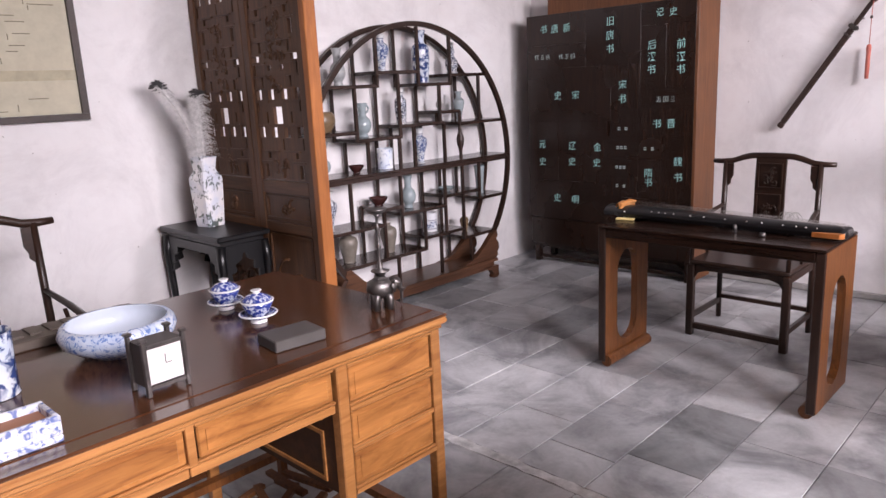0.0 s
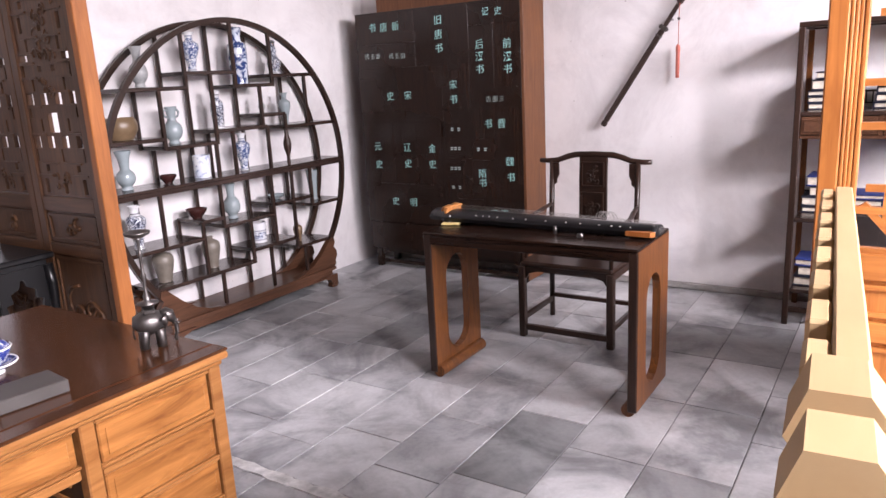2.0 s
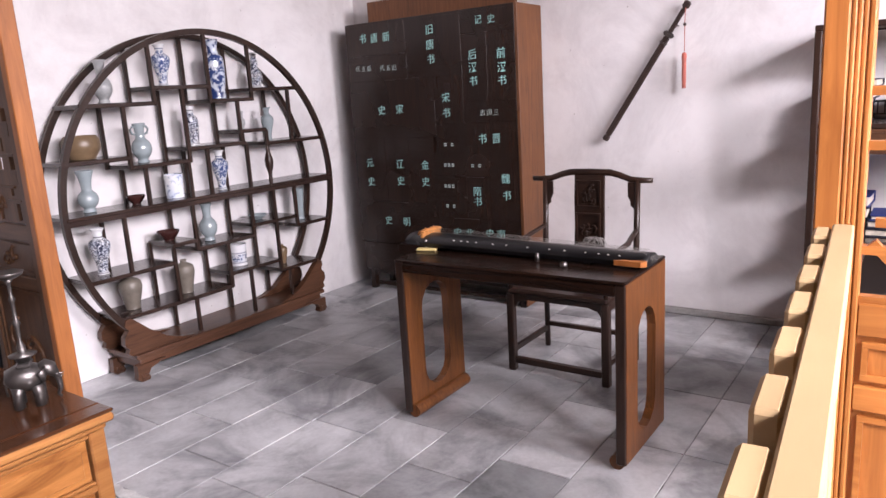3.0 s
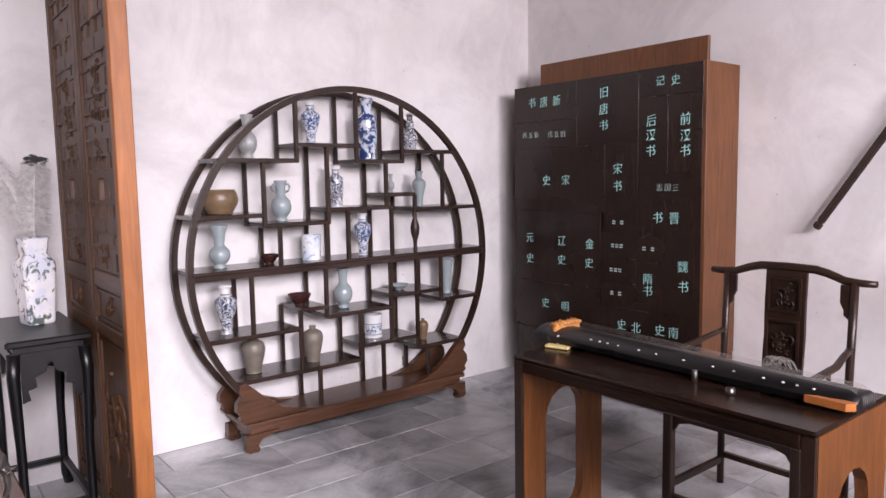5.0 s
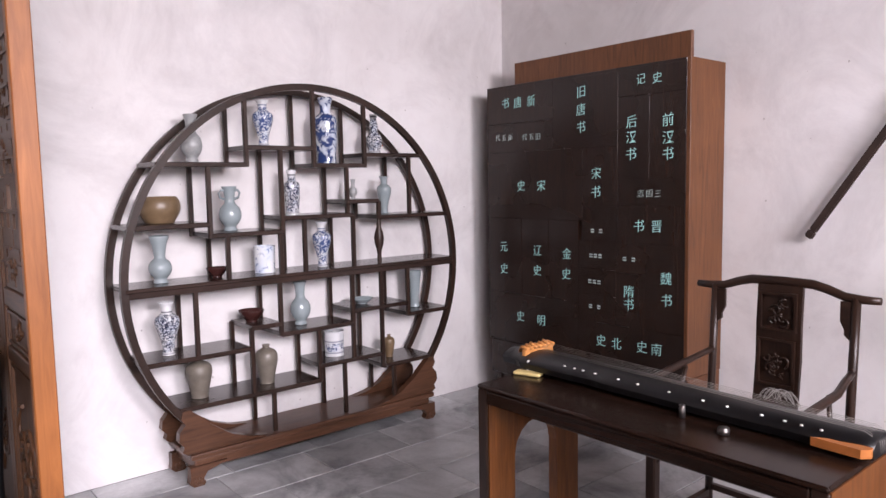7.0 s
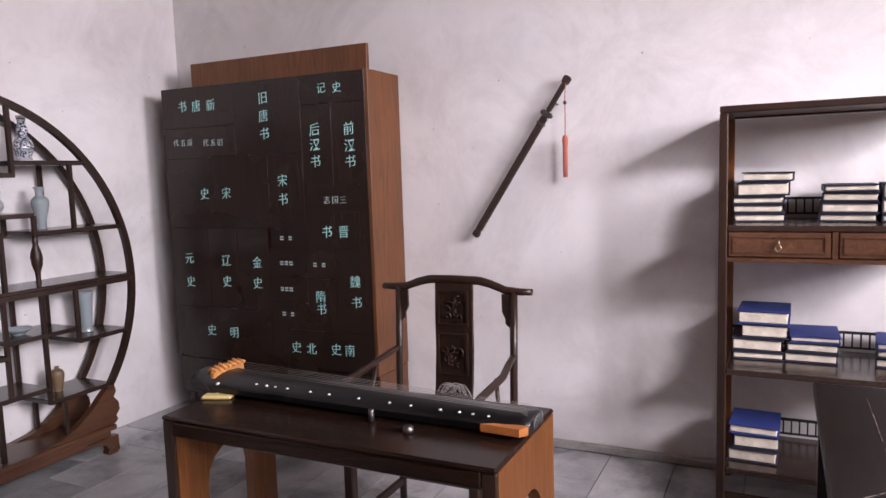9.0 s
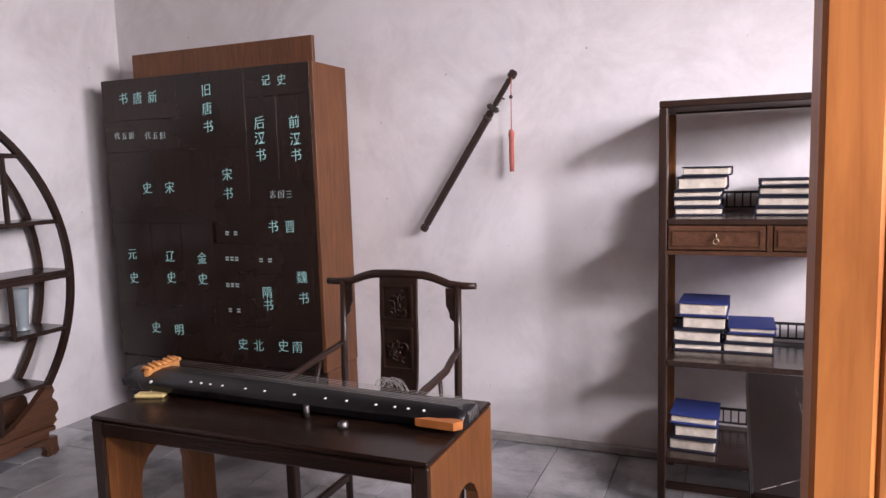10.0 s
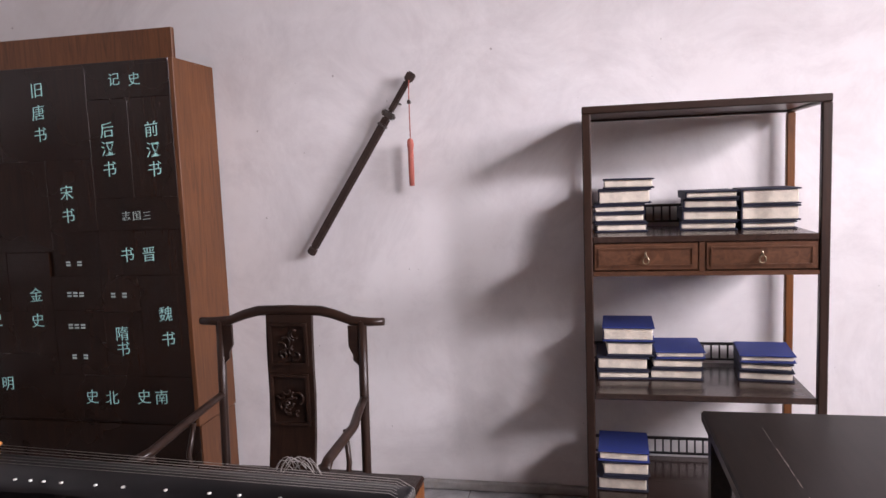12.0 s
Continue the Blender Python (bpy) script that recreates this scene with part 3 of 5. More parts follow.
solo("loose_board", boxes((-3.205, 5.07, 0, -1.902, 5.095, 0.165), bevel=0.003), CABSIDE, pose(0, 0, CTOP + 0.001), "chestnut board standing on top of the cabinet", "board")


def glyph(ch, x, z, size, mat):
    cu = bpy.data.curves.new("title_character", "FONT")
    cu.shear = 0.10
    cu.body, cu.size, cu.align_x, cu.align_y, cu.extrude, cu.offset = ch, size, "CENTER", "CENTER", 0.0012, -0.0007
    tmp = bpy.data.objects.new("title_character", cu)
    scene.collection.objects.link(tmp)
    bpy.context.view_layer.update()
    me = bpy.data.meshes.new_from_object(tmp.evaluated_get(bpy.context.evaluated_depsgraph_get()))
    bpy.data.objects.remove(tmp)
    me.materials.clear()
    me.materials.append(mat)
    ob = new("title_character", me)
    ob.parent = CAB
    ob.matrix_local = pose(x, CYF - 0.0055, z, 90, -5, 0)
    return ob


TITLES = "书-3.141,1.971 唐-3.030,1.968 新-2.915,1.967 旧-2.519,1.981 唐-2.521,1.878 书-2.521,1.776 后-2.17,1.781 汉-2.172,1.698 书-2.172,1.604 前-1.944,1.775 汉-1.942,1.684 书-1.942,1.596 史-3.007,1.436 宋-2.835,1.437 宋-2.41,1.503 书-2.412,1.395 书-2.118,1.207 晋-2.007,1.208 元-3.168,1.035 史-3.167,0.887 辽-2.869,1.027 史-2.871,0.898 金-2.63,1.02 史-2.634,0.896 魏-1.946,0.929 书-1.941,0.811 隋-2.182,0.834 书-2.181,0.761 史-3.02,0.584 明-2.84,0.58 史-2.372,0.524 北-2.264,0.522 史-2.093,0.531 南-2.001,0.531"
SMALL_TITLES = "记-2.112,2.006 史-2.01,2.002 代-3.212,1.756 五-3.155,1.753 新-3.099,1.753 代-2.971,1.747 五-2.914,1.746 旧-2.858,1.744 志-2.107,1.389 国-2.052,1.389 三-2.0,1.388"
for word in TITLES.split():
    glyph(word[0], *map(float, word[1:].split(",")), 0.074, TEXTGREEN)
for k, word in enumerate(SMALL_TITLES.split()):
    glyph(word[0], *map(float, word[1:].split(",")), 0.062 if k < 2 else 0.046, TEXTGREEN if k < 2 else TEXTGREY)
for x, z, n in ((-2.405, 1.175, 2), (-2.412, 1.028, 3), (-2.42, 0.874, 3), (-2.417, 0.726, 2), (-2.18, 1.024, 2)):
    for k in range(n):
        cx = x + (k - (n - 1) / 2) * (0.06 if n == 2 else 0.033)
        part("title_bar", boxes((cx - 0.011, CYF - 0.0055, z - 0.012, cx + 0.011, CYF - 0.0032, z - 0.004), (cx - 0.011, CYF - 0.0055, z + 0.002, cx + 0.011, CYF - 0.0032, z + 0.010)), TEXTGREY, CAB)


# ---- sword on the wall ----
def sword():
    a, b = Vector((-0.810, 5.225, 1.978)), Vector((-1.343, 5.225, 1.166))
    d = (b - a).normalized()
    s = Vector((d.z, 0, -d.x))
    t = thing("sword", pose(0, 0, 0), "straight sword in a dark scabbard hanging aslant on the wall", "sword")

    def along(t0, t1, w, th):
        bm = bmesh.new()
        vs = [bm.verts.new(a + d * q + s * w * i + Vector((0, th * j, 0))) for q in (t0, t1) for i, j in ((-1, -1), (1, -1), (1, 1), (-1, 1))]
        for q in ((0, 1, 2, 3), (7, 6, 5, 4), (0, 4, 5, 1), (1, 5, 6, 2), (2, 6, 7, 3), (3, 7, 4, 0)):
            bm.faces.new([vs[i] for i in q])
        bmesh.ops.bevel(bm, geom=bm.edges[:], offset=min(w, th) * 0.45, segments=2, affect="EDGES")
        return bm
    ln = (b - a).length
    part("pommel", along(-0.02, 0.025, 0.021, 0.014), SCABBARD, t)
    part("grip", along(0.025, 0.185, 0.0135, 0.011), SCABBARD, t)
    part("guard", along(0.185, 0.215, 0.034, 0.016), PEWTER, t, "dull metal guard")
    part("scabbard", along(0.215, ln - 0.04, 0.019, 0.012), SCABBARD, t)
    part("chape", along(ln - 0.04, ln, 0.0205, 0.0135), SCABBARD, t)
    part("hanger", along(0.245, 0.27, 0.024, 0.017), PEWTER, t)
    cord = sweep(bmesh.new(), [(-0.813, 5.21, 1.960), (-0.815, 5.205, 1.90), (-0.816, 5.205, 1.70)], 0.0028, 6)
    part("cord", cord, RED, t)
    part("knot", lathe([(0, 0), (0.008, 0.004), (0.010, 0.012), (0.006, 0.02), (0, 0.022)], 10, at=(-0.816, 5.205, 1.85)), SCABBARD, t)
    part("tassel", lathe([(0, 0), (0.012, 0.0), (0.0135, 0.06), (0.013, 0.16), (0.016, 0.19), (0.013, 0.21), (0, 0.22)], 12, at=(-0.817, 5.205, 1.480)), RED, t, "faded red tassel")
    part("nail", sweep(bmesh.new(), [(-0.872, 5.279, 1.86), (-0.872, 5.232, 1.86)], 0.004, 6), PEWTER, t)


sword()


# ---- armchairs with a yoke back ----
def yoke_chair(m, label):
    t = thing("armchair", m, label, "chair", "yoke-back armchairs")
    w, f, bk = 0.275, -0.215, 0.215
    part("seat", boxes((-w - 0.012, f - 0.015, 0.445, w + 0.012, bk + 0.015, 0.475), bevel=0.008), ROSE, t)
    part("apron", plate(bmesh.new(), [(-w + 0.02, 0.444), (w - 0.02, 0.444), (w - 0.02, 0.36), (w - 0.045, 0.40), (w - 0.10, 0.415), (-w + 0.10, 0.415), (-w + 0.045, 0.40), (-w + 0.02, 0.36)], "y", f - 0.002, f + 0.014), ROSE, t)
    for s in (-1, 1):
        part("side_apron", boxes((s * w - 0.008, f + 0.02, 0.40, s * w + 0.008, bk - 0.02, 0.444)), ROSE, t)
        part("front_leg", boxes((s * w - 0.021, f - 0.021, 0, s * w + 0.021, f + 0.021, 0.444), bevel=0.005), ROSE_V, t)
        part("back_leg", sweep(bmesh.new(), [(s * w, bk, 0.0), (s * w, bk, 0.45), (s * w, bk + 0.012, 0.70), (s * w * 1.0, bk + 0.03, 1.02)], 0.0165, 10), ROSE_V, t)
        part("arm_post", sweep(bmesh.new(), [(s * w, f, 0.47), (s * w * 1.0, f + 0.01, 0.58), (s * w * 1.03, f + 0.0, 0.68)], 0.013, 8), ROSE_V, t)
        part("arm_spindle", sweep(bmesh.new(), [(s * w, 0.0, 0.47), (s * (w + 0.015), 0.0, 0.60), (s * w, 0.02, 0.705)], 0.009, 8), ROSE_V, t)
        part("arm_rail", sweep(bmesh.new(), [(s * w, bk + 0.012, 0.745), (s * (w + 0.01), bk - 0.08, 0.73), (s * (w + 0.025), 0.03, 0.71), (s * (w + 0.02), f + 0.02, 0.69), (s * (w + 0.035), f - 0.05, 0.685)], [0.014, 0.015, 0.016, 0.017, 0.018], 10, 0.8), ROSE, t)
        part("bracket", plate(bmesh.new(), [(s * (w - 0.014), 0.86), (s * (w - 0.014), 1.005), (s * (w - 0.05), 1.005), (s * (w - 0.05), 0.93), (s * (w - 0.035), 0.90), (s * (w - 0.035), 0.88)], "y", bk + 0.015, bk + 0.027), ROSE, t)
        part("stretcher", boxes((s * w - 0.01, f + 0.02, 0.10, s * w + 0.01, bk - 0.015, 0.13)), ROSE, t)
    part("foot_rail", boxes((-w + 0.022, f - 0.018, 0.045, w - 0.022, f + 0.016, 0.08), bevel=0.004), ROSE, t)
    part("stretcher", boxes((-w + 0.015, bk - 0.01, 0.13, w - 0.015, bk + 0.012, 0.155)), ROSE, t)
    crest = [(-0.355, 1.031), (-0.30, 1.030), (-0.235, 1.035), (-0.17, 1.058), (-0.12, 1.070), (0, 1.073), (0.12, 1.070), (0.17, 1.058), (0.235, 1.035), (0.30, 1.030), (0.355, 1.031)]
    part("crest_rail", sweep(bmesh.new(), [(x, bk + 0.032, z - 0.014) for x, z in crest], [0.014, 0.016, 0.017, 0.018, 0.019, 0.019, 0.019, 0.018, 0.017, 0.016, 0.014], 12), ROSE, t)
    bm = bmesh.new()
    zs = [0.475, 0.60, 0.75, 0.90, 1.05]
    ys = [bk - 0.02, bk + 0.005, bk + 0.02, bk + 0.02, bk + 0.03]
    rows = [[bm.verts.new((x, y + dy, z)) for x, dy in ((-0.088, -0.009), (0.088, -0.009), (0.088, 0.009), (-0.088, 0.009))] for y, z in zip(ys, zs)]
    for a, b in zip(rows, rows[1:]):
        for k in range(4):
            bm.faces.new((a[k], a[(k + 1) % 4], b[(k + 1) % 4], b[k]))
    bm.faces.new(rows[0]), bm.faces.new(rows[-1])
    splat = part("splat", bm, ROSE_V, t, "dark back splat with carved panels")
    rnd = random.Random(4)
    for z0, z1, y in ((0.86, 1.015, bk + 0.008), (0.64, 0.83, bk - 0.002)):
        bm = bmesh.new()
        box(bm, -0.074, y - 0.008, z0, 0.074, y + 0.004, z0 + 0.01)
        box(bm, -0.074, y - 0.008, z1 - 0.01, 0.074, y + 0.004, z1)
        box(bm, -0.074, y - 0.008, z0 + 0.01, -0.064, y + 0.004, z1 - 0.01)
        box(bm, 0.064, y - 0.008, z0 + 0.01, 0.074, y + 0.004, z1 - 0.01)
        for k in range(9):
            cx, cz, r = rnd.uniform(-0.035, 0.035), rnd.uniform(z0 + 0.03, z1 - 0.03), rnd.uniform(0.012, 0.028)
            a0 = rnd.uniform(0, 6)
            sweep(bm, [(cx + r * math.cos(a0 + q * 0.6) * (1 - q * 0.08), y - 0.004, cz + r * math.sin(a0 + q * 0.6) * (1 - q * 0.08)) for q in range(7)], 0.0045, 5)
        part("carving", bm, ROSE_V, splat)
    return t


yoke_chair(pose(-1.09, 4.135, 0), "dark rosewood yoke-back armchair behind the zither table")
yoke_chair(pose(-2.58, 0.55, 0, 0, 0, 90) @ Matrix.Diagonal((1, 1, 1.06, 1)), "dark rosewood yoke-back armchair behind the writing desk")


# ---- zither table and zither ----
TX0, TX1, TY0, TY1, TZ = -1.54, -0.422, 3.145, 3.632, 0.797


def slotted(c, hw, z0, z1, w, s0, s1):
    """Outline of an upright board and of the round-ended slot in it, point by point."""
    outer, inner = [], []
    for base, lim, sgn in ((s1 - w, z1, 1), (s0 + w, z0, -1)):
        ca = math.atan2(abs(lim - base), hw)
        half = [0, ca * 0.5, ca, ca + (math.pi / 2 - ca) / 2]
        angs = half + [math.pi / 2] + [math.pi - a for a in reversed(half)]
        for a in angs:
            dy, dz = math.cos(a), math.sin(a)
            k = min(hw / abs(dy) if abs(dy) > 1e-6 else 9, abs(lim - base) / dz if dz > 1e-6 else 9)
            outer.append((c + sgn * k * dy, base + sgn * k * dz))
            inner.append((c + sgn * w * dy, base + sgn * w * dz))
    return outer, inner


def zither_table():
    t = thing("zither_table", pose(0, 0, 0), "dark wooden zither table with slotted panel legs and scroll feet", "table")
    top = wood("table_top_wood", (0.008, 0.0042, 0.003), (0.024, 0.0115, 0.0075), rough=(0.16, 0.3), spec=0.3)
    part("tabletop", boxes((TX0, TY0, TZ - 0.016, TX1, TY1, TZ), bevel=0.006), top, t)
    part("under_board", boxes((TX0 + 0.0435, TY0 + 0.002, TZ - 0.062, TX1 - 0.0435, TY1 - 0.002, TZ - 0.0165), bevel=0.004), top, t)
    cy = (TY0 + TY1) / 2
    for x, s in ((TX0, 1), (TX1, -1)):
        outer, inner = slotted(cy + 0.008, 0.232, 0.03, TZ - 0.0165, 0.110, 0.10, 0.632)
        lo, hi = sorted((x + s * 0.002, x + s * 0.040))
        part("panel_leg", framed_plate(bmesh.new(), outer, inner, "x", lo, hi), TABLEWOOD, t, "walnut panel leg with a slot")
        # dark strip laid on the front edge: its shade, put into the colour
        lo, hi = sorted((x + s * 0.001, x + s * 0.043))
        part("leg_edge", boxes((lo, TY0 + 0.004, 0.03, hi, TY0 + 0.0155, TZ - 0.0165), bevel=0.004), ROSE_V, t, "dark strip painting the shade of the leg's front edge")
        roll = [(x + s * (0.045 + 0.032 * math.cos(a)), 0.033 + 0.032 * math.sin(a)) for a in (2 * math.pi * k / 20 for k in range(20))]
        part("scroll_foot", plate(bmesh.new(), roll, "y", TY0 + 0.020, TY1 - 0.01), TABLEWOOD, t)


zither_table()


def zither():
    t = thing("zither", pose(-1.640, 3.450, TZ, 0, 0, -1.4), "black lacquered seven-string zither lying on the table", "zither")
    n, ln = 36, 1.232
    bm = bmesh.new()
    rows = []
    for k in range(n + 1):
        u = k / n
        hw = 0.098 - 0.026 * u
        if u < 0.10:
            hw *= 0.62 + 0.38 * min(1, max(0, (u - 0.03) / 0.05)) if u > 0.03 else 0.80
        if 0.28 < u < 0.36:
            hw *= 0.94
        if 0.80 < u < 0.90:
            hw *= 0.94
        if u > 0.97:
            hw *= 0.85
        sag = 0.008 * u
        rows.append([bm.verts.new((u * ln, hw * c, 0.037 + 0.030 * s - sag)) for c, s in ((1, 0), (0.8, 0.45), (0.45, 0.85), (0, 1), (-0.45, 0.85), (-0.8, 0.45), (-1, 0))] + [bm.verts.new((u * ln, -hw * 0.93, 0.016 - sag)), bm.verts.new((u * ln, hw * 0.93, 0.016 - sag))])
    for a, b in zip(rows, rows[1:]):
        for k in range(9):
            bm.faces.new((a[k], b[k], b[(k + 1) % 9], a[(k + 1) % 9])).smooth = k < 6
    bm.faces.new(rows[0]), bm.faces.new(rows[-1])
    part("body", bm, LACQUER, t)
    amber = plain("amber_wood", (0.55, 0.24, 0.07), 0.5, var=0.3, scale=40)
    bridge = part("bridge", boxes((0.088, -0.068, 0.046, 0.108, 0.078, 0.076), bevel=0.004), amber, t, "amber bridge wound with cords")
    for k in range(7):
        y = -0.060 + 0.022 * k
        part("cord", sweep(bmesh.new(), [(0.070, y + 0.004, 0.064), (0.084, y, 0.083 + 0.003 * (k % 3)), (0.117, y - 0.003, 0.079)], 0.0065, 6), amber, bridge)
    part("tailpiece", plate(bmesh.new(), [(1.100, -0.086), (1.215, -0.090), (1.231, -0.070), (1.226, -0.018), (1.180, -0.040), (1.135, -0.066)], "z", 0.014, 0.036), plain("orange_wood", (0.42, 0.15, 0.04), 0.35, var=0.2, scale=20), t, "orange wooden tailpiece")
    for k in range(7):
        y = -0.040 + 0.0165 * k
        part("string", sweep(bmesh.new(), [(0.098, y, 0.081), (0.6, y * 0.86, 0.074), (1.20, y * 0.72, 0.063), (1.235, y * 0.7, 0.045), (1.237, y * 0.7, 0.018)], 0.0006, 4), DULLSILK, t)
    for k, u in enumerate((0.20, 0.235, 0.265, 0.305, 0.38, 0.44, 0.53, 0.62, 0.68, 0.76, 0.81, 0.845, 0.885)):
        part("inlay_dot", lathe([(0, 0), (0.0045, 0), (0.0045, 0.003), (0, 0.003)], 8, at=(u * 1.2 + 0.05, -0.070 + 0.018 * u, 0.0535 - 0.008 * u)), INLAY, t)
    for x, y, h, r in ((0.755, -0.100, 0.036, 0.009), (0.90, -0.135, 0.017, 0.015)):
        part("peg", lathe([(0, 0), (r, 0), (r * 1.06, h * 0.7), (r * 0.85, h * 0.8), (r, h), (0, h)], 12, at=(x, y, 0.001)), PEWTER, t, "small metal peg")
    for x in (0.18, 0.95):
        part("foot", boxes((x, -0.05, 0.001, x + 0.03, 0.05, 0.013)), LACQUER, t)
    rnd = random.Random(8)
    bm = bmesh.new()
    for j in range(6):
        cx, r = 0.955 + 0.012 * j - 0.03, rnd.uniform(0.018, 0.036)
        sweep(bm, [(cx + r * math.cos(q * 0.5), 0.05 + 0.012 * math.sin(q * 0.5 + j), 0.064 + 0.03 * math.sin(q * 0.5) ** 2 + rnd.uniform(-0.002, 0.002)) for q in range(13)], 0.0009, 4)
    part("string_coil", bm, DULLSILK, t, "loose coil of white string")
    tag = solo("paper_tag", boxes((-0.05, -0.02, 0, 0.05, 0.02, 0.012), bevel=0.004), plain("yellow_paper", (0.66, 0.52, 0.22), 0.8), pose(-1.49, 3.345, TZ + 0.001, 0, 0, 18), "folded pale yellow paper tag on the table", "tag")
    solo("knob", lathe([(0, 0), (0.008, 0), (0.006, 0.015), (0.008, 0.028), (0.005, 0.034), (0, 0.034)], 12), SILK, pose(-1.505, 3.365, TZ + 0.013), "small pale bone knob on the tag", "knob")


zither()


# ---- book rack, books ----
RX0, RX1, RYF, RYB = -0.04, 0.822, 4.745, 5.235


def book_rack():
    t = thing("book_rack", pose(0, 0, 0), "open dark wooden book rack with two drawers against the wall", "rack")
    for x in (RX0, RX1 - 0.033):
        for y in (RYF, RYB - 0.032):
            # rear posts in lighter walnut: the light they catch is put in the colour
            part("post", boxes((x, y, 0, x + 0.033, y + 0.032, 1.728), bevel=0.004), ROSE_V if y == RYF else TABLEWOOD, t)
    part("top_frame", boxes((RX0, RYF, 1.7285, RX1, RYF + 0.033, 1.757), (RX0, RYB - 0.033, 1.7285, RX1, RYB, 1.757), (RX0, RYF + 0.0335, 1.7285, RX0 + 0.033, RYB - 0.0335, 1.757), (RX1 - 0.033, RYF + 0.0335, 1.7285, RX1, RYB - 0.0335, 1.757), bevel=0.004), ROSE, t)
    part("top_board", boxes((RX0 + 0.0335, RYF + 0.034, 1.737, RX1 - 0.0335, RYB - 0.034, 1.752)), BASEWOOD, t)
    a, b = RX0 + 0.0335, RX1 - 0.0335
    for z in (1.267, 0.658, 0.225):
        part("shelf", boxes((a, RYF + 0.006, z - 0.024, b, RYB - 0.006, z), bevel=0.003), SHELFTOP, t)
        rail = bmesh.new()
        box(rail, a, RYB - 0.03, z + 0.085, b, RYB - 0.02, z + 0.097)
        box(rail, a, RYB - 0.03, z + 0.018, b, RYB - 0.02, z + 0.026)
        gallery = part("gallery_rail", rail, LACQUER, t, "low black gallery rail")
        k = a + 0.02
        while k < b:
            part("baluster", boxes((k, RYB - 0.029, z + 0.026, k + 0.007, RYB - 0.021, z + 0.085)), LACQUER, gallery)
            k += 0.034
    part("drawer_case", boxes((a, RYF + 0.02, 1.135, b, RYB - 0.02, 1.2425)), ROSE, t)
    part("drawer_rail", boxes((a, RYF + 0.004, 1.118, b, RYF + 0.03, 1.1345)), BASEWOOD, t)
    part("divider", boxes((0.378, RYF + 0.004, 1.135, 0.398, RYF + 0.019, 1.2425)), BASEWOOD, t)
    for x0, x1 in ((a + 0.004, 0.374), (0.402, b - 0.004)):
        bm = boxes((x0, RYF + 0.006, 1.139, x1, RYF + 0.019, 1.239), bevel=0.003)
        dr = part("drawer_front", bm, BASEWOOD, t)
        bm = boxes((x0 + 0.016, RYF + 0.001, 1.154, x1 - 0.016, RYF + 0.0055, 1.160), (x0 + 0.016, RYF + 0.001, 1.218, x1 - 0.016, RYF + 0.0055, 1.224), (x0 + 0.016, RYF + 0.001, 1.1605, x0 + 0.022, RYF + 0.0055, 1.2175), (x1 - 0.022, RYF + 0.001, 1.1605, x1 - 0.016, RYF + 0.0055, 1.2175))
        part("moulding", bm, BASEWOOD, dr)
        cx = (x0 + x1) / 2
        bm = sweep(bmesh.new(), [(cx, RYF - 0.004, 1.208), (cx, RYF - 0.010, 1.20), (cx, RYF - 0.010, 1.19)], 0.005, 6)
        sweep(bm, [(cx + 0.011 * math.sin(q), RYF - 0.011, 1.178 + 0.013 * math.cos(q)) for q in (k * math.pi / 6 for k in range(13))], 0.003, 5)
        part("pull", bm, BRASS, dr, "dull brass drop pull")
    part("stretcher", boxes((a, RYF + 0.01, 0.08, b, RYF + 0.03, 0.11)), ROSE, t)


book_rack()
BOOKS = random.Random(21)


def book(x, y, z, w, d, h, turn, cover, label, spine):
    t = thing("book", pose(x, y, z, turn[0], turn[1], turn[2]), label, "book", "books on the rack")
    c = 0.0055
    part("page_block", boxes((-w / 2 + 0.006, -d / 2 + 0.009, c + 0.0005, w / 2 - 0.008, d / 2 - 0.009, h - c - 0.0005), bevel=0.003), PAPER, t)
    for z0 in (0, h - c):
        part("cover", boxes((-w / 2, -d / 2, z0, w / 2, d / 2, z0 + c), bevel=0.0015), cover, t)
    if spine:
        part("spine", boxes((-w / 2, -d / 2, c + 0.0002, -w / 2 + 0.005, d / 2, h - c - 0.0002)), NAVY, t)
    else:
        part("spine", boxes((-w / 2, d / 2 - 0.005, c + 0.0002, w / 2, d / 2, h - c - 0.0002)), cover, t)


def pile(x, z, w, heights, tops, shifts, spine=False, skew=0.0, back=0.321):
    z += 0.001
    for k, h in enumerate(heights):
        top = k in tops
        turn = (BOOKS.uniform(-0.5, 0.5) * (k > 0), BOOKS.uniform(-0.9, 0.9) * (k > 0), skew + BOOKS.uniform(-3, 3))
        book(x + shifts[k] + BOOKS.uniform(-0.004, 0.004), RYF + back + BOOKS.uniform(-0.004, 0.004), z, w + BOOKS.uniform(-0.01, 0.01), BOOKS.uniform(0.235, 0.247), h, turn, BLUECLOTH if top else NAVY, "thick blue cloth-bound book in a pile" if top else "thick navy cloth-bound book in a pile", spine)
        z += h + 0.0028


pile(0.108, 1.267, 0.200, (0.036, 0.036, 0.032, 0.058, 0.040), (), (0, 0, 0, 0.016, 0.030))
pile(0.450, 1.267, 0.208, (0.034, 0.044, 0.038, 0.030), (), (0, 0, 0.006, 0.004), True, -3)
pile(0.674, 1.267, 0.208, (0.030, 0.060, 0.062), (), (-0.010, 0.002, 0.006), True)
pile(0.108, 0.658, 0.200, (0.035, 0.055, 0.060, 0.060), (3,), (-0.004, 0, 0.026, 0.030))
pile(0.318, 0.658, 0.204, (0.044, 0.040, 0.030), (2,), (0, 0, 0.018))
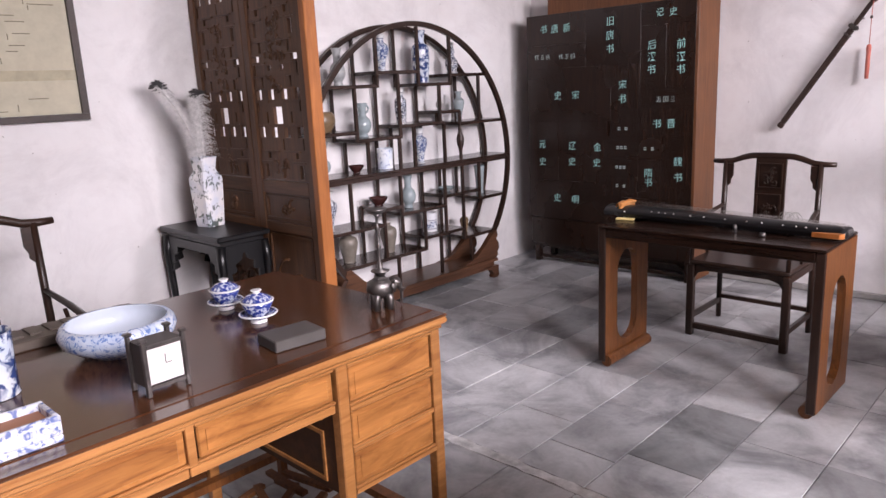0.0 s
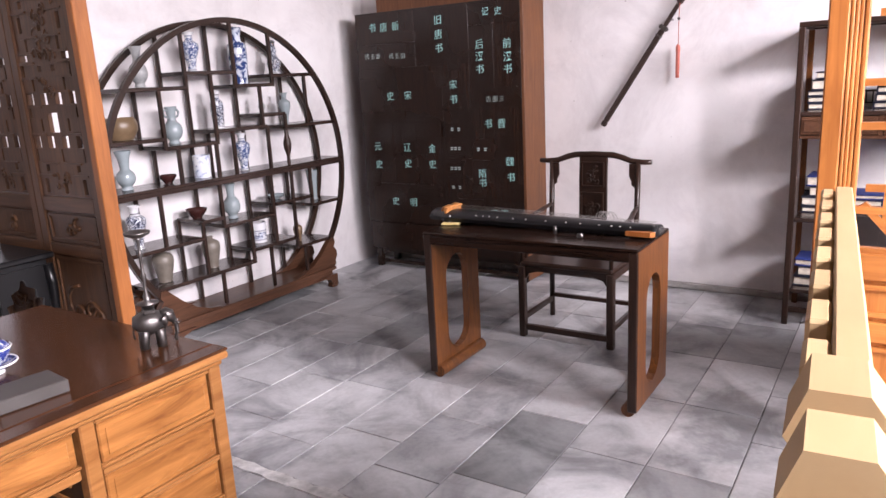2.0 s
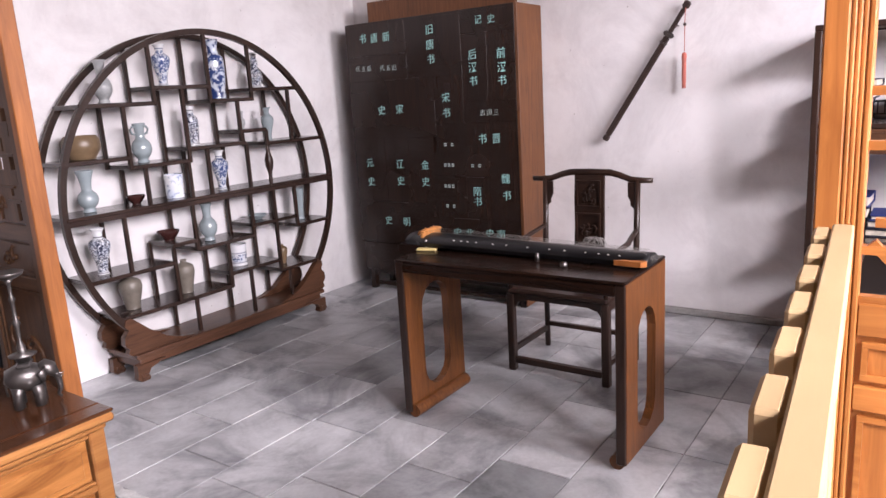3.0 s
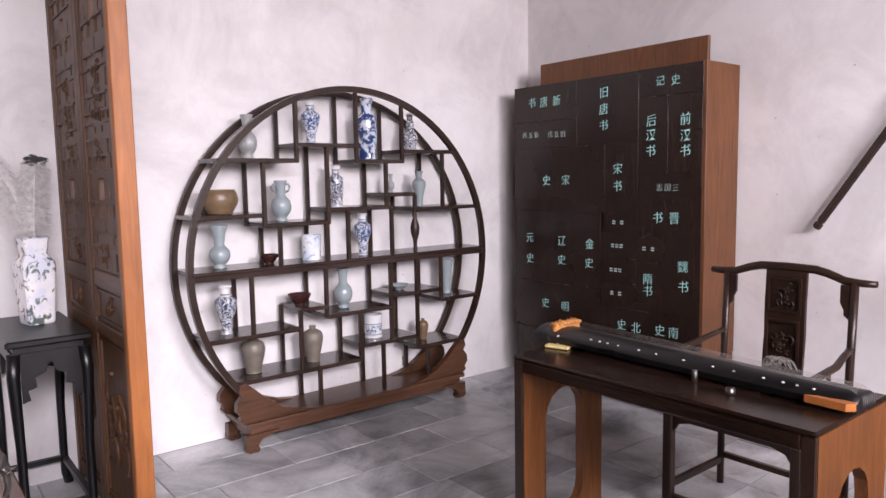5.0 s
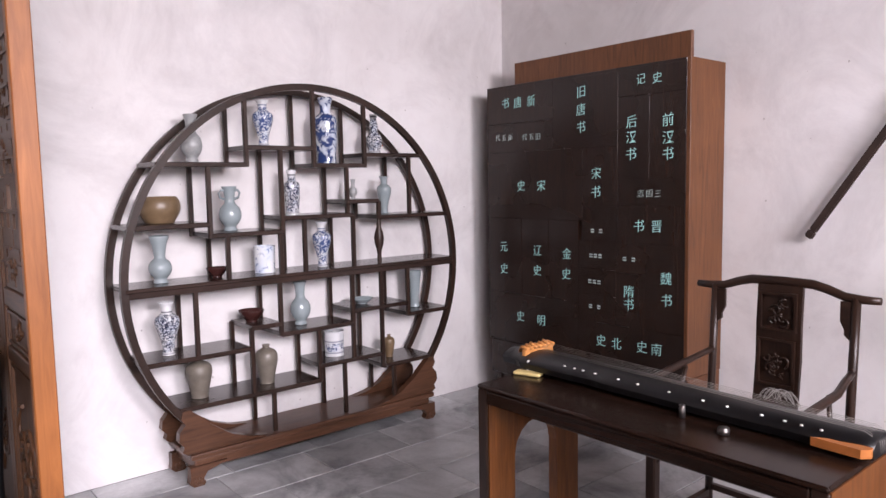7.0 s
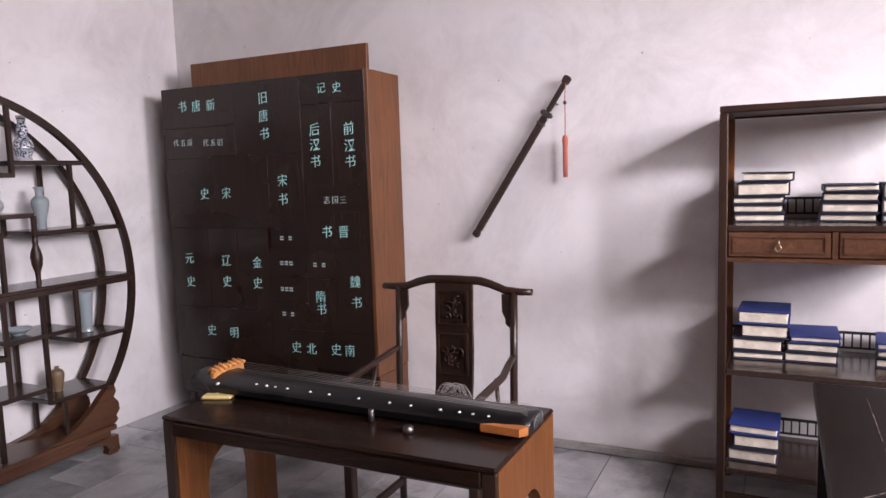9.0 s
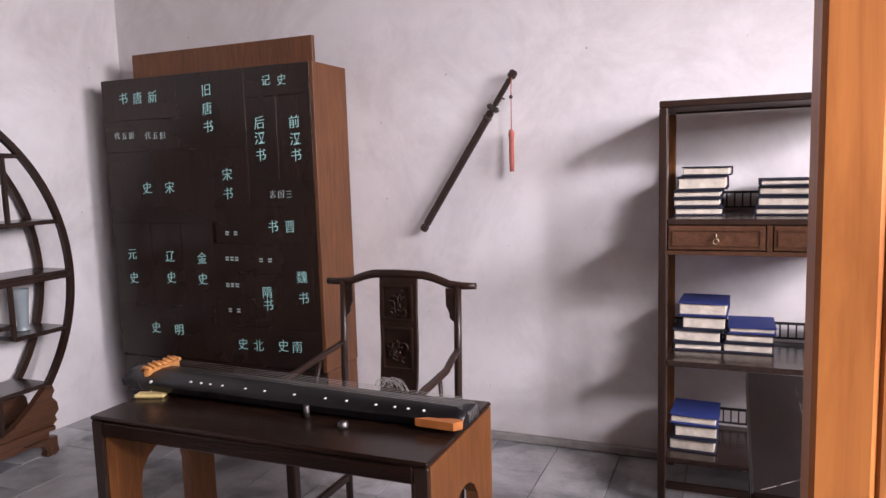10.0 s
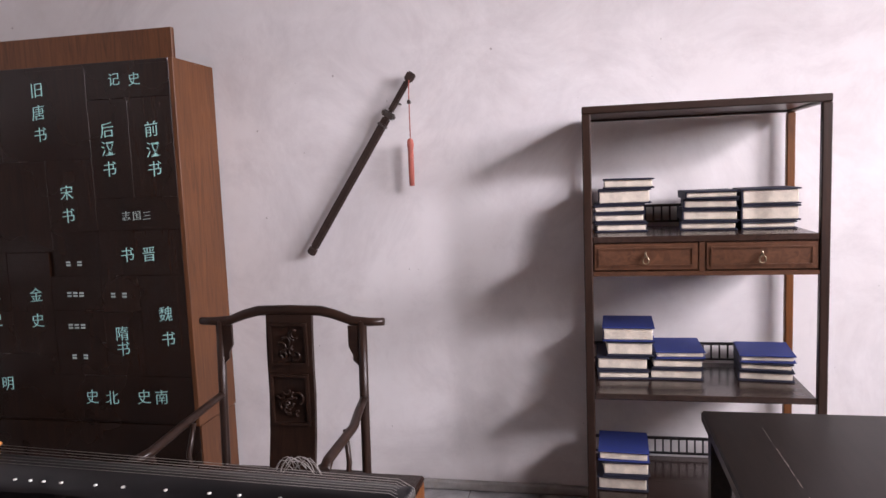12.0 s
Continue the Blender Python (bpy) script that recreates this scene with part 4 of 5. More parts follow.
pile(0.672, 0.658, 0.206, (0.040, 0.032, 0.030), (2,), (0, 0, 0), True, -7)
pile(0.104, 0.225, 0.196, (0.058, 0.058, 0.042), (2,), (0, 0.002, 0), back=0.215)

# ---- dark side table ----
t = thing("side_table", pose(0, 0, 0), "dull black wooden table in front of the book rack", "table")
SX0, SX1, SY0, SY1 = 0.298, 1.55, 3.222, 4.165
part("tabletop", boxes((SX0, SY0, 0.765, SX1, SY1, 0.80), bevel=0.006), GREYTOP, t)
WORN = plain("worn_joint", (0.15, 0.13, 0.115), 0.7, var=0.6, scale=60)
rnd = random.Random(4)
y = SY0 + 0.142
while y < SY1 - 0.15:
    step = rnd.uniform(0.02, 0.12)
    part("worn_joint", boxes((SX0 + 0.140, y, 0.8002, SX0 + rnd.uniform(0.1412, 0.1432), y + step, 0.8008)), WORN, t, "pale worn joint in the table top")
    y += step + rnd.uniform(0.004, 0.06)
for k in range(3):
    bm = boxes((0.03 + 0.055 * k, -0.0015, 0.8002, 0.03 + 0.055 * k + rnd.uniform(0.03, 0.05), 0.0015, 0.8008))
    bm.transform(pose(SX0, SY0, 0, 0, 0, 45))
    part("worn_joint", bm, WORN, t)
part("apron", boxes((SX0 + 0.042, SY0 + 0.04, 0.68, SX1 - 0.04, SY0 + 0.065, 0.7645)), GREYTOP, t)
part("apron", boxes((SX0 + 0.042, SY1 - 0.065, 0.68, SX1 - 0.04, SY1 - 0.04, 0.7645)), GREYTOP, t)
part("apron", boxes((SX0 + 0.042, SY0 + 0.066, 0.68, SX0 + 0.067, SY1 - 0.066, 0.7645)), GREYTOP, t)
part("apron", boxes((SX1 - 0.065, SY0 + 0.066, 0.68, SX1 - 0.04, SY1 - 0.066, 0.7645)), GREYTOP, t)
for x in (SX0 + 0.017, SX1 - 0.075):
    for y in (SY0 + 0.015, SY1 - 0.075):
        part("leg", boxes((x, y, 0, x + 0.058, y + 0.058, 0.7645), bevel=0.005), GREYTOP, t)


# ---- carved partition screens ----
def bar(parent, name, x0, y0, z0, x1, y1, z1, mat):
    part(name, boxes((x0, y0, z0, x1, y1, z1)), mat, parent)


def carved_scroll(bm, cx, y, cz, r, rnd, count=5, rad=0.006):
    for k in range(count):
        a0, cxx, czz = rnd.uniform(0, 6.3), cx + rnd.uniform(-r, r) * 0.6, cz + rnd.uniform(-r, r) * 0.6
        q = r * rnd.uniform(0.3, 0.6)
        sweep(bm, [(cxx + q * (1 - 0.09 * s) * math.cos(a0 + 0.65 * s), y, czz + q * (1 - 0.09 * s) * math.sin(a0 + 0.65 * s)) for s in range(8)], rad, 5)


def screen_leaf(t, x0, x1, y, mats, lattice_from, lattice_to, top, seed, dense, sw=0.055):
    """One leaf of a partition between x0 and x1, its face at y, 45 mm deep."""
    up, flat = mats
    d = 0.045
    rnd = random.Random(seed)
    leaf = part("stile", boxes((x0, y, 0.0, x0 + sw, y + d, top), bevel=0.003), up, t)
    part("stile", boxes((x1 - 0.055, y, 0.0, x1, y + d, top), bevel=0.004), up, t)
    a, b = x0 + sw + 0.0005, x1 - 0.0555
    for z0, z1 in ((0.03, 0.11), (0.83, 0.885), (lattice_from - 0.075, lattice_from - 0.005), (lattice_to + 0.005, top)):
        part("rail", boxes((a, y + 0.003, z0, b, y + d - 0.003, z1), bevel=0.003), flat, t)
    for z0, z1 in ((0.111, 0.829), (0.886, lattice_from - 0.076)):
        pn = part("panel", boxes((a, y + 0.016, z0, b, y + 0.030, z1)), up, t)
        part("panel_moulding", boxes((a + 0.012, y + 0.007, z0 + 0.012, b - 0.012, y + 0.0155, z0 + 0.024), (a + 0.012, y + 0.007, z1 - 0.024, b - 0.012, y + 0.0155, z1 - 0.012), (a + 0.012, y + 0.007, z0 + 0.0245, a + 0.024, y + 0.0155, z1 - 0.0245), (b - 0.024, y + 0.007, z0 + 0.0245, b - 0.012, y + 0.0155, z1 - 0.0245)), flat, pn)
        for _ in range(9 if z1 - z0 > 0.2 else 3):
            bm = bmesh.new()
            carved_scroll(bm, (a + b) / 2, y + 0.013, (z0 + z1) / 2, min(b - a, z1 - z0) * 0.45, rnd, 1, 0.009)
            part("carving", bm, up, pn)
    w, h = b - a, lattice_to - lattice_from
    if dense:
        # rows of openings, from the bottom: height of the row, its foot, middles across, width
        rows = ((0.010, 0.070, (0.13, 0.5, 0.87), 0.07), (0.112, 0.034, (0.2, 0.8), 0.06), (0.158, 0.058, (0.04, 0.54, 0.96), 0.035),
                (0.220, 0.054, (0.09, 0.36, 0.64, 0.91), 0.125), (0.290, 0.088, (0.47,), 0.19), (0.296, 0.056, (0.24, 0.76), 0.035),
                (0.355, 0.055, (0.05, 0.95), 0.035), (0.415, 0.052, (0.09, 0.36, 0.64, 0.91), 0.125), (0.475, 0.056, (0.2, 0.8), 0.04),
                (0.540, 0.055, (0.05, 0.95), 0.04), (0.560, 0.026, (0.37, 0.63), 0.075), (0.606, 0.030, (0.09, 0.91), 0.15), (0.648, 0.058, (0.2, 0.8), 0.045))
        holes = []
        for lift in (0.0, 0.72):
            for z, hh, us, ww in rows:
                holes += [(a + (u - ww / 2) * w, a + (u + ww / 2) * w, lattice_from + lift + z, lattice_from + lift + z + hh) for u in us if lattice_from + lift + z + hh < lattice_to]
        cuts = sorted({lattice_from, lattice_to} | {round(q, 4) for hl in holes for q in hl[2:]})
        for z0, z1 in zip(cuts, cuts[1:]):
            zm, x = (z0 + z1) / 2, a
            for hx0, hx1, _, _ in sorted(hl for hl in holes if hl[2] < zm < hl[3]):
                if hx0 > x + 0.001:
                    bar(t, "lattice_piece", x, y + 0.012, z0, hx0, y + 0.032, z1, up)
                x = max(x, hx1)
            if x < b - 0.001:
                bar(t, "lattice_piece", x, y + 0.012, z0, b, y + 0.032, z1, up)
        # raised frets and carved medallions on the face
        for lift in (0.0, 0.72):
            for z in (0.095, 0.150, 0.282, 0.405, 0.470, 0.534, 0.598, 0.642, 0.708):
                for u0, u1 in ((0.02, 0.30), (0.70, 0.98)) if rnd.random() < 0.6 else ((0.12, 0.44), (0.56, 0.88)):
                    if lattice_from + lift + z + 0.02 < lattice_to:
                        bar(t, "fret", a + u0 * w, y + 0.004, lattice_from + lift + z - 0.005, a + u1 * w, y + 0.0118, lattice_from + lift + z + 0.004, flat)
            for z, r in ((0.075, 0.05), (0.49, 0.055), (0.635, 0.06), (0.69, 0.05)):
                for u in (0.42, 0.58):
                    if lattice_from + lift + z + r < lattice_to:
                        for _ in range(3):
                            bm = bmesh.new()
                            carved_scroll(bm, a + u * w, y + 0.011, lattice_from + lift + z, r, rnd, 1, 0.005)
                            part("carving", bm, up, t)
    else:
        cols, ch = 4, 0.105
        cw = w / cols
        rows = int(h / ch)
        for j in range(rows + 1):
            z = lattice_from + j * ch
            for i in range(cols):
                if (i + j) % 3 != 2:
                    bar(t, "lattice_bar", a + i * cw - 0.008, y + 0.010, z - 0.009, a + (i + 1) * cw + 0.008, y + 0.035, z + 0.009, flat)
                if 0 < i and (i + 2 * j) % 3 != 0 and j < rows:
                    bar(t, "lattice_bar", a + i * cw - 0.009, y + 0.0125, z + 0.0095, a + i * cw + 0.009, y + 0.0325, z + ch - 0.0095, up)
                if j < rows and (i * 2 + j) % 4 == 1:
                    x = a + (i + 0.5) * cw
                    bar(t, "lattice_bar", x - 0.009, y + 0.0135, z - ch * 0.3, x + 0.009, y + 0.0315, z + ch * 0.6, up)
                    bar(t, "lattice_bar", x - 0.05, y + 0.0145, z + ch * 0.45, x + 0.06, y + 0.0305, z + ch * 0.45 + 0.018, flat)


t = thing("partition_screen", pose(0, 0, 0), "tall carved brown wooden lattice partition beside the moon shelf", "screen", "lattice partitions")
screen_leaf(t, -3.52, -2.993, 2.005, (SCREEN, SCREEN_H), 1.115, 2.55, 2.66, 3, True)
screen_leaf(t, -2.991, -2.461, 2.005, (SCREEN, SCREEN_H), 1.115, 2.55, 2.66, 5, True)
part("end_post", boxes((-2.460, 1.995, 0, -2.415, 2.065, 2.66), bevel=0.004), ENDPOST, t, "orange pine end post")

S2X, S2Y = 0.315, 2.25
t = thing("partition_screen", pose(0, 0, 0), "tall orange pine lattice partition with carved lower panels", "screen", "lattice partitions")
part("end_post", boxes((S2X, S2Y, 0, S2X + 0.046, S2Y + 0.075, 2.66), bevel=0.004), POSTORANGE, t, "orange pine end post")
for k in range(3):
    part("fluting", boxes((S2X + 0.0465 + 0.0095 * k, S2Y + 0.002 + 0.005 * k, 0, S2X + 0.0555 + 0.0095 * k, S2Y + 0.05, 2.66), bevel=0.0025), ORANGE, t)
screen_leaf(t, S2X + 0.0755, S2X + 0.70, S2Y + 0.012, (ORANGE, ORANGE_H), 1.07, 2.55, 2.66, 9, False, 0.012)
for k in (0, 1):
    bm = boxes((-0.075, 0.012, -0.009, 0.075, 0.034, 0.009))
    bm.transform(pose(S2X + 0.155 + 0.052 * k, S2Y + 0.012, 1.135 + 0.035 * k, 0, 48, 0))
    part("slanting_bar", bm, ORANGE_H, t)
# leaves out of view, added to carry the partition east and shade the wall
for k in range(3):
    t = thing("partition_screen", pose(0, 0, 0), "tall orange pine lattice partition with carved lower panels", "screen", "lattice partitions")
    x0 = S2X + 0.703 + 0.72 * k
    screen_leaf(t, x0, x0 + 0.717, S2Y + 0.012, (ORANGE, ORANGE_H), 1.07, 2.55, 2.66, 12 + k, False)

# ---- pale barrier that runs up to the partition ----
FX0, FX1, FZ = -0.022, 0.022, 1.268
t = thing("barrier", pose(0.415, 1.5, 0, 0, 0, 4.2), "bare pale pine barrier with shaped blocks along its top", "barrier")
part("foot_rail", boxes((FX0 + 0.004, -0.795, 0.05, FX1 - 0.002, 0.56, 0.12), bevel=0.003), CREAM, t)
for k in range(4):
    part("infill_board", boxes((-0.018, -0.795 + 0.339 * k, 0.1205, 0.004, -0.459 + 0.339 * k, FZ - 0.07), bevel=0.003), CREAM, t)
part("end_post", boxes((-0.030, -0.845, 0, 0.030, -0.7955, FZ - 0.030), bevel=0.004), CREAM, t)
part("end_post", boxes((-0.020, 0.5625, 0, 0.020, 0.61, FZ - 0.030), bevel=0.004), CREAM, t)
part("cap_rail", boxes((FX0 + 0.002, -0.795, FZ - 0.0695, FX1, 0.56, FZ - 0.05), bevel=0.003), CREAM, t)
part("cap_board", boxes((-0.003, -0.59, FZ - 0.0495, 0.031, 0.56, FZ - 0.001), bevel=0.003), CREAM, t)


def top_block(y0, y1, x0, x1, z0, z1):
    c = (z1 - z0) * 0.35
    o = [(x0, z0 + c), (x0 + c * 0.7, z1), (x1 - c * 0.7, z1), (x1, z1 - c), (x1, z0 + c), (x1 - c * 0.7, z0), (x0 + c * 0.7, z0), (x0, z0 + c * 0.99)]
    part("top_block", plate(bmesh.new(), o, "y", y0, y1), CREAM, t)


y = -0.55
while y < 0.48:
    part("top_block", boxes((-0.031, y, FZ - 0.0495, -0.0035, y + 0.086, FZ - 0.005), bevel=0.005), CREAM, t)
    y += 0.145
part("newel", boxes((FX0 + 0.002, -0.795, FZ - 0.0495, FX1, -0.60, FZ - 0.0305), bevel=0.003), CREAM, t)
top_block(-0.80, -0.735, -0.037, 0.037, FZ - 0.030, FZ + 0.036)
top_block(-0.70, -0.62, -0.037, 0.037, FZ - 0.030, FZ + 0.036)


# ---- writing desk ----
DX0, DX1, DY0, DY1, DZ = -2.06, -1.085, -0.62, 1.49, 0.838


def writing_desk():
    t = thing("writing_desk", pose(0, 0, 0), "large wooden writing desk with a dark polished top and honey drawers", "desk")
    part("desktop", boxes((DX0, DY0, DZ - 0.032, DX1 - 0.062, DY1, DZ), bevel=0.004), DESKTOP, t, "dark polished desk top")
    part("front_edge", boxes((DX1 - 0.061, DY0, DZ - 0.010, DX1, DY1, DZ), bevel=0.004), DESKTOP, t)
    part("edge_face", boxes((DX1 - 0.061, DY0 + 0.001, DZ - 0.032, DX1 + 0.001, DY1 - 0.001, DZ - 0.0105), bevel=0.006, ), DESKEDGE, t, "honey elm edge of the top")
    fx = DX1 - 0.02
    part("edge_moulding", boxes((fx - 0.02, DY0 + 0.02, DZ - 0.046, fx + 0.012, DY1 - 0.02, DZ - 0.0325), bevel=0.004), DESKEDGE, t)
    for y0, y1 in ((1.045, 1.47), (-0.60, -0.17)):
        part("pedestal", boxes((DX0 + 0.06, y0 + 0.003, 0.375, fx - 0.021, y1 - 0.003, DZ - 0.0465)), DESKINNER, t, "dark brown pedestal case")
        for y in (y0, y1 - 0.04):
            for x in (fx - 0.0405, DX0 + 0.05):
                part("leg", boxes((x, y, 0, x + 0.04, y + 0.04, DZ - 0.047), bevel=0.004), DESKEDGE, t)
        ys = y0 + 0.0025 if y0 > 0 else y1 - 0.0025
        s = -1 if y0 > 0 else 1
        lo, hi = sorted((ys, ys + s * 0.006))
        for za, zb in ((0.40, 0.565), (0.60, 0.775)):
            part("case_moulding", boxes((DX0 + 0.14, lo, za, fx - 0.09, hi, za + 0.012), (DX0 + 0.14, lo, zb - 0.012, fx - 0.09, hi, zb), (DX0 + 0.14, lo, za + 0.0125, DX0 + 0.152, hi, zb - 0.0125), (fx - 0.102, lo, za + 0.0125, fx - 0.09, hi, zb - 0.0125)), DESKEDGE, t)
        for z0, z1 in ((0.665, 0.775), (0.525, 0.635), (0.395, 0.505)):
            dr = part("drawer_front", boxes((fx - 0.02, y0 + 0.046, z0, fx - 0.006, y1 - 0.046, z1), bevel=0.004), DESKFRONT, t)
            part("moulding", boxes((fx - 0.0195, y0 + 0.041, z1 + 0.001, fx - 0.001, y1 - 0.041, z1 + 0.010), (fx - 0.0195, y0 + 0.041, z0 - 0.010, fx - 0.001, y1 - 0.041, z0 - 0.001), bevel=0.003), DESKEDGE, dr)
            part("raised_field", boxes((fx - 0.0055, y0 + 0.064, z0 + 0.018, fx - 0.002, y1 - 0.064, z1 - 0.018), bevel=0.0015), DESKFRONT, dr)
        for z in (0.645, 0.375):
            part("rail", boxes((fx - 0.019, y0 + 0.041, z - 0.005 if z < 0.5 else z, fx, y1 - 0.041, z + 0.009 if z > 0.5 else z + 0.009)), DESKEDGE, t)
        part("foot_rail", boxes((fx - 0.035, y0 + 0.041, 0.06, fx - 0.01, y1 - 0.041, 0.09)), DESKEDGE, t)
    for y0, y1 in ((0.60, 1.043), (0.155, 0.598), (-0.168, 0.153)):
        dr = part("drawer_front", boxes((fx - 0.02, y0 + 0.02, 0.690, fx - 0.006, y1 - 0.012, 0.778), bevel=0.004), DESKFRONT, t)
        part("moulding", boxes((fx - 0.02, y0 + 0.012, 0.779, fx - 0.001, y1 - 0.006, 0.787), (fx - 0.02, y0 + 0.012, 0.680, fx - 0.001, y1 - 0.006, 0.689), bevel=0.003), DESKEDGE, dr)
        part("raised_field", boxes((fx - 0.0055, y0 + 0.040, 0.705, fx - 0.002, y1 - 0.032, 0.763), bevel=0.0015), DESKFRONT, dr)
        part("divider", boxes((fx - 0.02, y0 - 0.012, 0.68, fx, y0 + 0.0115, 0.79), bevel=0.002), DESKEDGE, t)
        part("drawer_box", boxes((DX0 + 0.1, y0 + 0.012, 0.68, fx - 0.021, y1 - 0.012, 0.785)), DESKINNER, t)
        part("lower_rail", boxes((fx - 0.022, y0 - 0.0115, 0.655, fx + 0.001, y1 - 0.012, 0.6795), bevel=0.003), DESKEDGE, t)
    part("back_panel", boxes((DX0 + 0.055, -0.16, 0.12, DX0 + 0.075, 1.04, 0.79)), DESKTOP, t)


writing_desk()


def foot_rest():
    t = thing("foot_rest", pose(0, 0, 0), "low wooden foot rest with cracked-ice lattice under the desk", "foot rest")
    x0, x1, y0, y1, z = -1.95, -1.14, -0.14, 1.42, 0.10
    part("frame", boxes((x0, y0, z, x1, y0 + 0.04, z + 0.03), (x0, y1 - 0.04, z, x1, y1, z + 0.03), (x0, y0 + 0.041, z, x0 + 0.04, y1 - 0.041, z + 0.03), (x1 - 0.04, y0 + 0.041, z, x1, y1 - 0.041, z + 0.03)), TABLEWOOD, t)
    for x in (x0 + 0.01, x1 - 0.04):
        for y in (y0 + 0.07, y1 - 0.10):
            part("foot", boxes((x, y, 0, x + 0.03, y + 0.03, z - 0.0005)), TABLEWOOD, t)
    rnd = random.Random(15)
    for k in range(72):
        cx, cy, a, q = rnd.uniform(x0 + 0.14, x1 - 0.14), rnd.uniform(y0 + 0.14, y1 - 0.14), rnd.uniform(0, math.pi), rnd.uniform(0.06, 0.13)
        bm = boxes((-q, -0.014, 0, q, 0.014, 0.016))
        bm.transform(pose(cx, cy, z + 0.002 + 0.0001 * k, 0, 0, math.degrees(a)))
        part("lattice_bar", bm, TABLEWOOD, t)


foot_rest()


# ---- things on the desk ----
pr = [(0, 0), (0.085, 0), (0.09, 0.006), (0.125, 0.02), (0.168, 0.052), (0.176, 0.078), (0.168, 0.098), (0.158, 0.106), (0.148, 0.106), (0.15, 0.096), (0.158, 0.078), (0.15, 0.05), (0.11, 0.022), (0, 0.012)]
t = thing("basin", pose(-1.63, 0.665, DZ + 0.001) @ Matrix.Diagonal((0.93, 0.93, 0.93, 1)), "wide white porcelain basin with blue waves on the desk", "bowl")
part("bowl", lathe(pr[:9], 48), BOWLBLUE, t)
part("glaze_inside", lathe([(0, 0.0125)] + pr[8:-1][::-1], 48), plain("blue_white_glaze", (0.52, 0.57, 0.64), 0.15, var=0.06, scale=9), t, "pale blue white glazed inside")


def gaiwan(x, y):
    t = thing("lidded_tea_cup", pose(x, y, DZ + 0.001), "cobalt blue and white lidded tea cup on a saucer", "cup", "lidded tea cups")
    saucer = part("saucer", lathe([(0, 0), (0.026, 0), (0.024, 0.012), (0.045, 0.019), (0.060, 0.028), (0.058, 0.031), (0.04, 0.023), (0, 0.016)], 36), CUPBLUE, t, "cobalt saucer")
    part("foot", lathe([(0.0265, 0), (0.027, 0.002), (0.0248, 0.0125), (0.0242, 0.0125)], 32), WHITEGLAZE, saucer, "white foot ring")
    part("rim", lathe([(0.0605, 0.027), (0.063, 0.030), (0.0605, 0.033), (0.058, 0.0315)], 36), WHITEGLAZE, saucer, "white saucer rim")
    cup = part("cup", lathe([(0, 0.0175), (0.021, 0.0175), (0.023, 0.024), (0.038, 0.036), (0.0465, 0.054), (0.051, 0.070), (0.048, 0.070), (0, 0.05)], 36), CUPBLUE, t)
    part("rim", lathe([(0.0512, 0.068), (0.054, 0.0725), (0.051, 0.0745), (0.0485, 0.0715)], 36), WHITEGLAZE, cup, "white cup rim")
    lid = part("lid", lathe([(0.0485, 0.075), (0.046, 0.079), (0.032, 0.090), (0.014, 0.096), (0, 0.0965)], 36), CUPBLUE, t)
    part("knob", lathe([(0.012, 0.0968), (0.011, 0.100), (0.018, 0.106), (0.015, 0.1075), (0, 0.103)], 24), WHITEGLAZE, lid, "white ring knob")


gaiwan(-1.745, 1.075)
gaiwan(-1.525, 1.065)


def desk_clock():
    t = thing("desk_clock", pose(-1.268, 0.617, DZ + 0.001, 0, 0, 92), "small dark framed desk clock with a white face", "clock")
    w, d, h = 0.058, 0.046, 0.142
    for x in (-w, w - 0.012):
        for y in (-d, d - 0.012):
            part("pillar", boxes((x, y, 0, x + 0.012, y + 0.012, h), bevel=0.002), PEWTER, t)
            part("finial", boxes((x - 0.004, y - 0.004, h + 0.0005, x + 0.016, y + 0.016, h + 0.009), bevel=0.003), PEWTER, t)
    part("case", boxes((-w + 0.008, -d + 0.01, 0.02, w - 0.008, d - 0.006, h - 0.012)), INKSTONE, t)
    for z in (0.018, h - 0.02):
        part("rail", boxes((-w + 0.0125, -d + 0.001, z, w - 0.0125, -d + 0.009, z + 0.009)), PEWTER, t)
    face = part("face", boxes((-w + 0.014, -d + 0.0055, 0.03, w - 0.014, -d + 0.0095, h - 0.022)), CLOCKFACE, t, "white clock face")
    part("long_pointer", boxes((-0.001, -d + 0.004, 0.075, 0.001, -d + 0.005, 0.100)), INKSTONE, face)
    part("short_pointer", boxes((0.002, -d + 0.004, 0.075, 0.016, -d + 0.005, 0.077)), INKSTONE, face)


desk_clock()
solo("ink_box", boxes((-0.058, -0.082, 0, 0.058, 0.082, 0.034), bevel=0.003), INKSTONE, pose(-1.275, 1.02, DZ + 0.001, 0, 0, -6), "flat grey slate ink box on the desk", "box")

t = thing("porcelain_tray", pose(-1.215, 0.18, DZ + 0.001), "white rectangular porcelain brush tray with blue painting", "tray")
part("tray", boxes((-0.060, -0.17, 0, 0.060, 0.165, 0.016), (-0.060, -0.17, 0.0165, -0.048, 0.165, 0.062), (0.048, -0.17, 0.0165, 0.060, 0.165, 0.062), (-0.0475, 0.152, 0.0165, 0.0475, 0.165, 0.062), (-0.0475, -0.17, 0.0165, 0.0475, -0.157, 0.062), bevel=0.003), painted_porcelain("tray_porcelain", 30, 0.56, blue=(0.16, 0.20, 0.38), ground=(0.66, 0.66, 0.68)), t)
part("lining", boxes((-0.047, -0.156, 0.0166, 0.047, 0.151, 0.044)), plain("wooden_lining", (0.34, 0.16, 0.09), 0.6), t, "red-brown wooden lining")
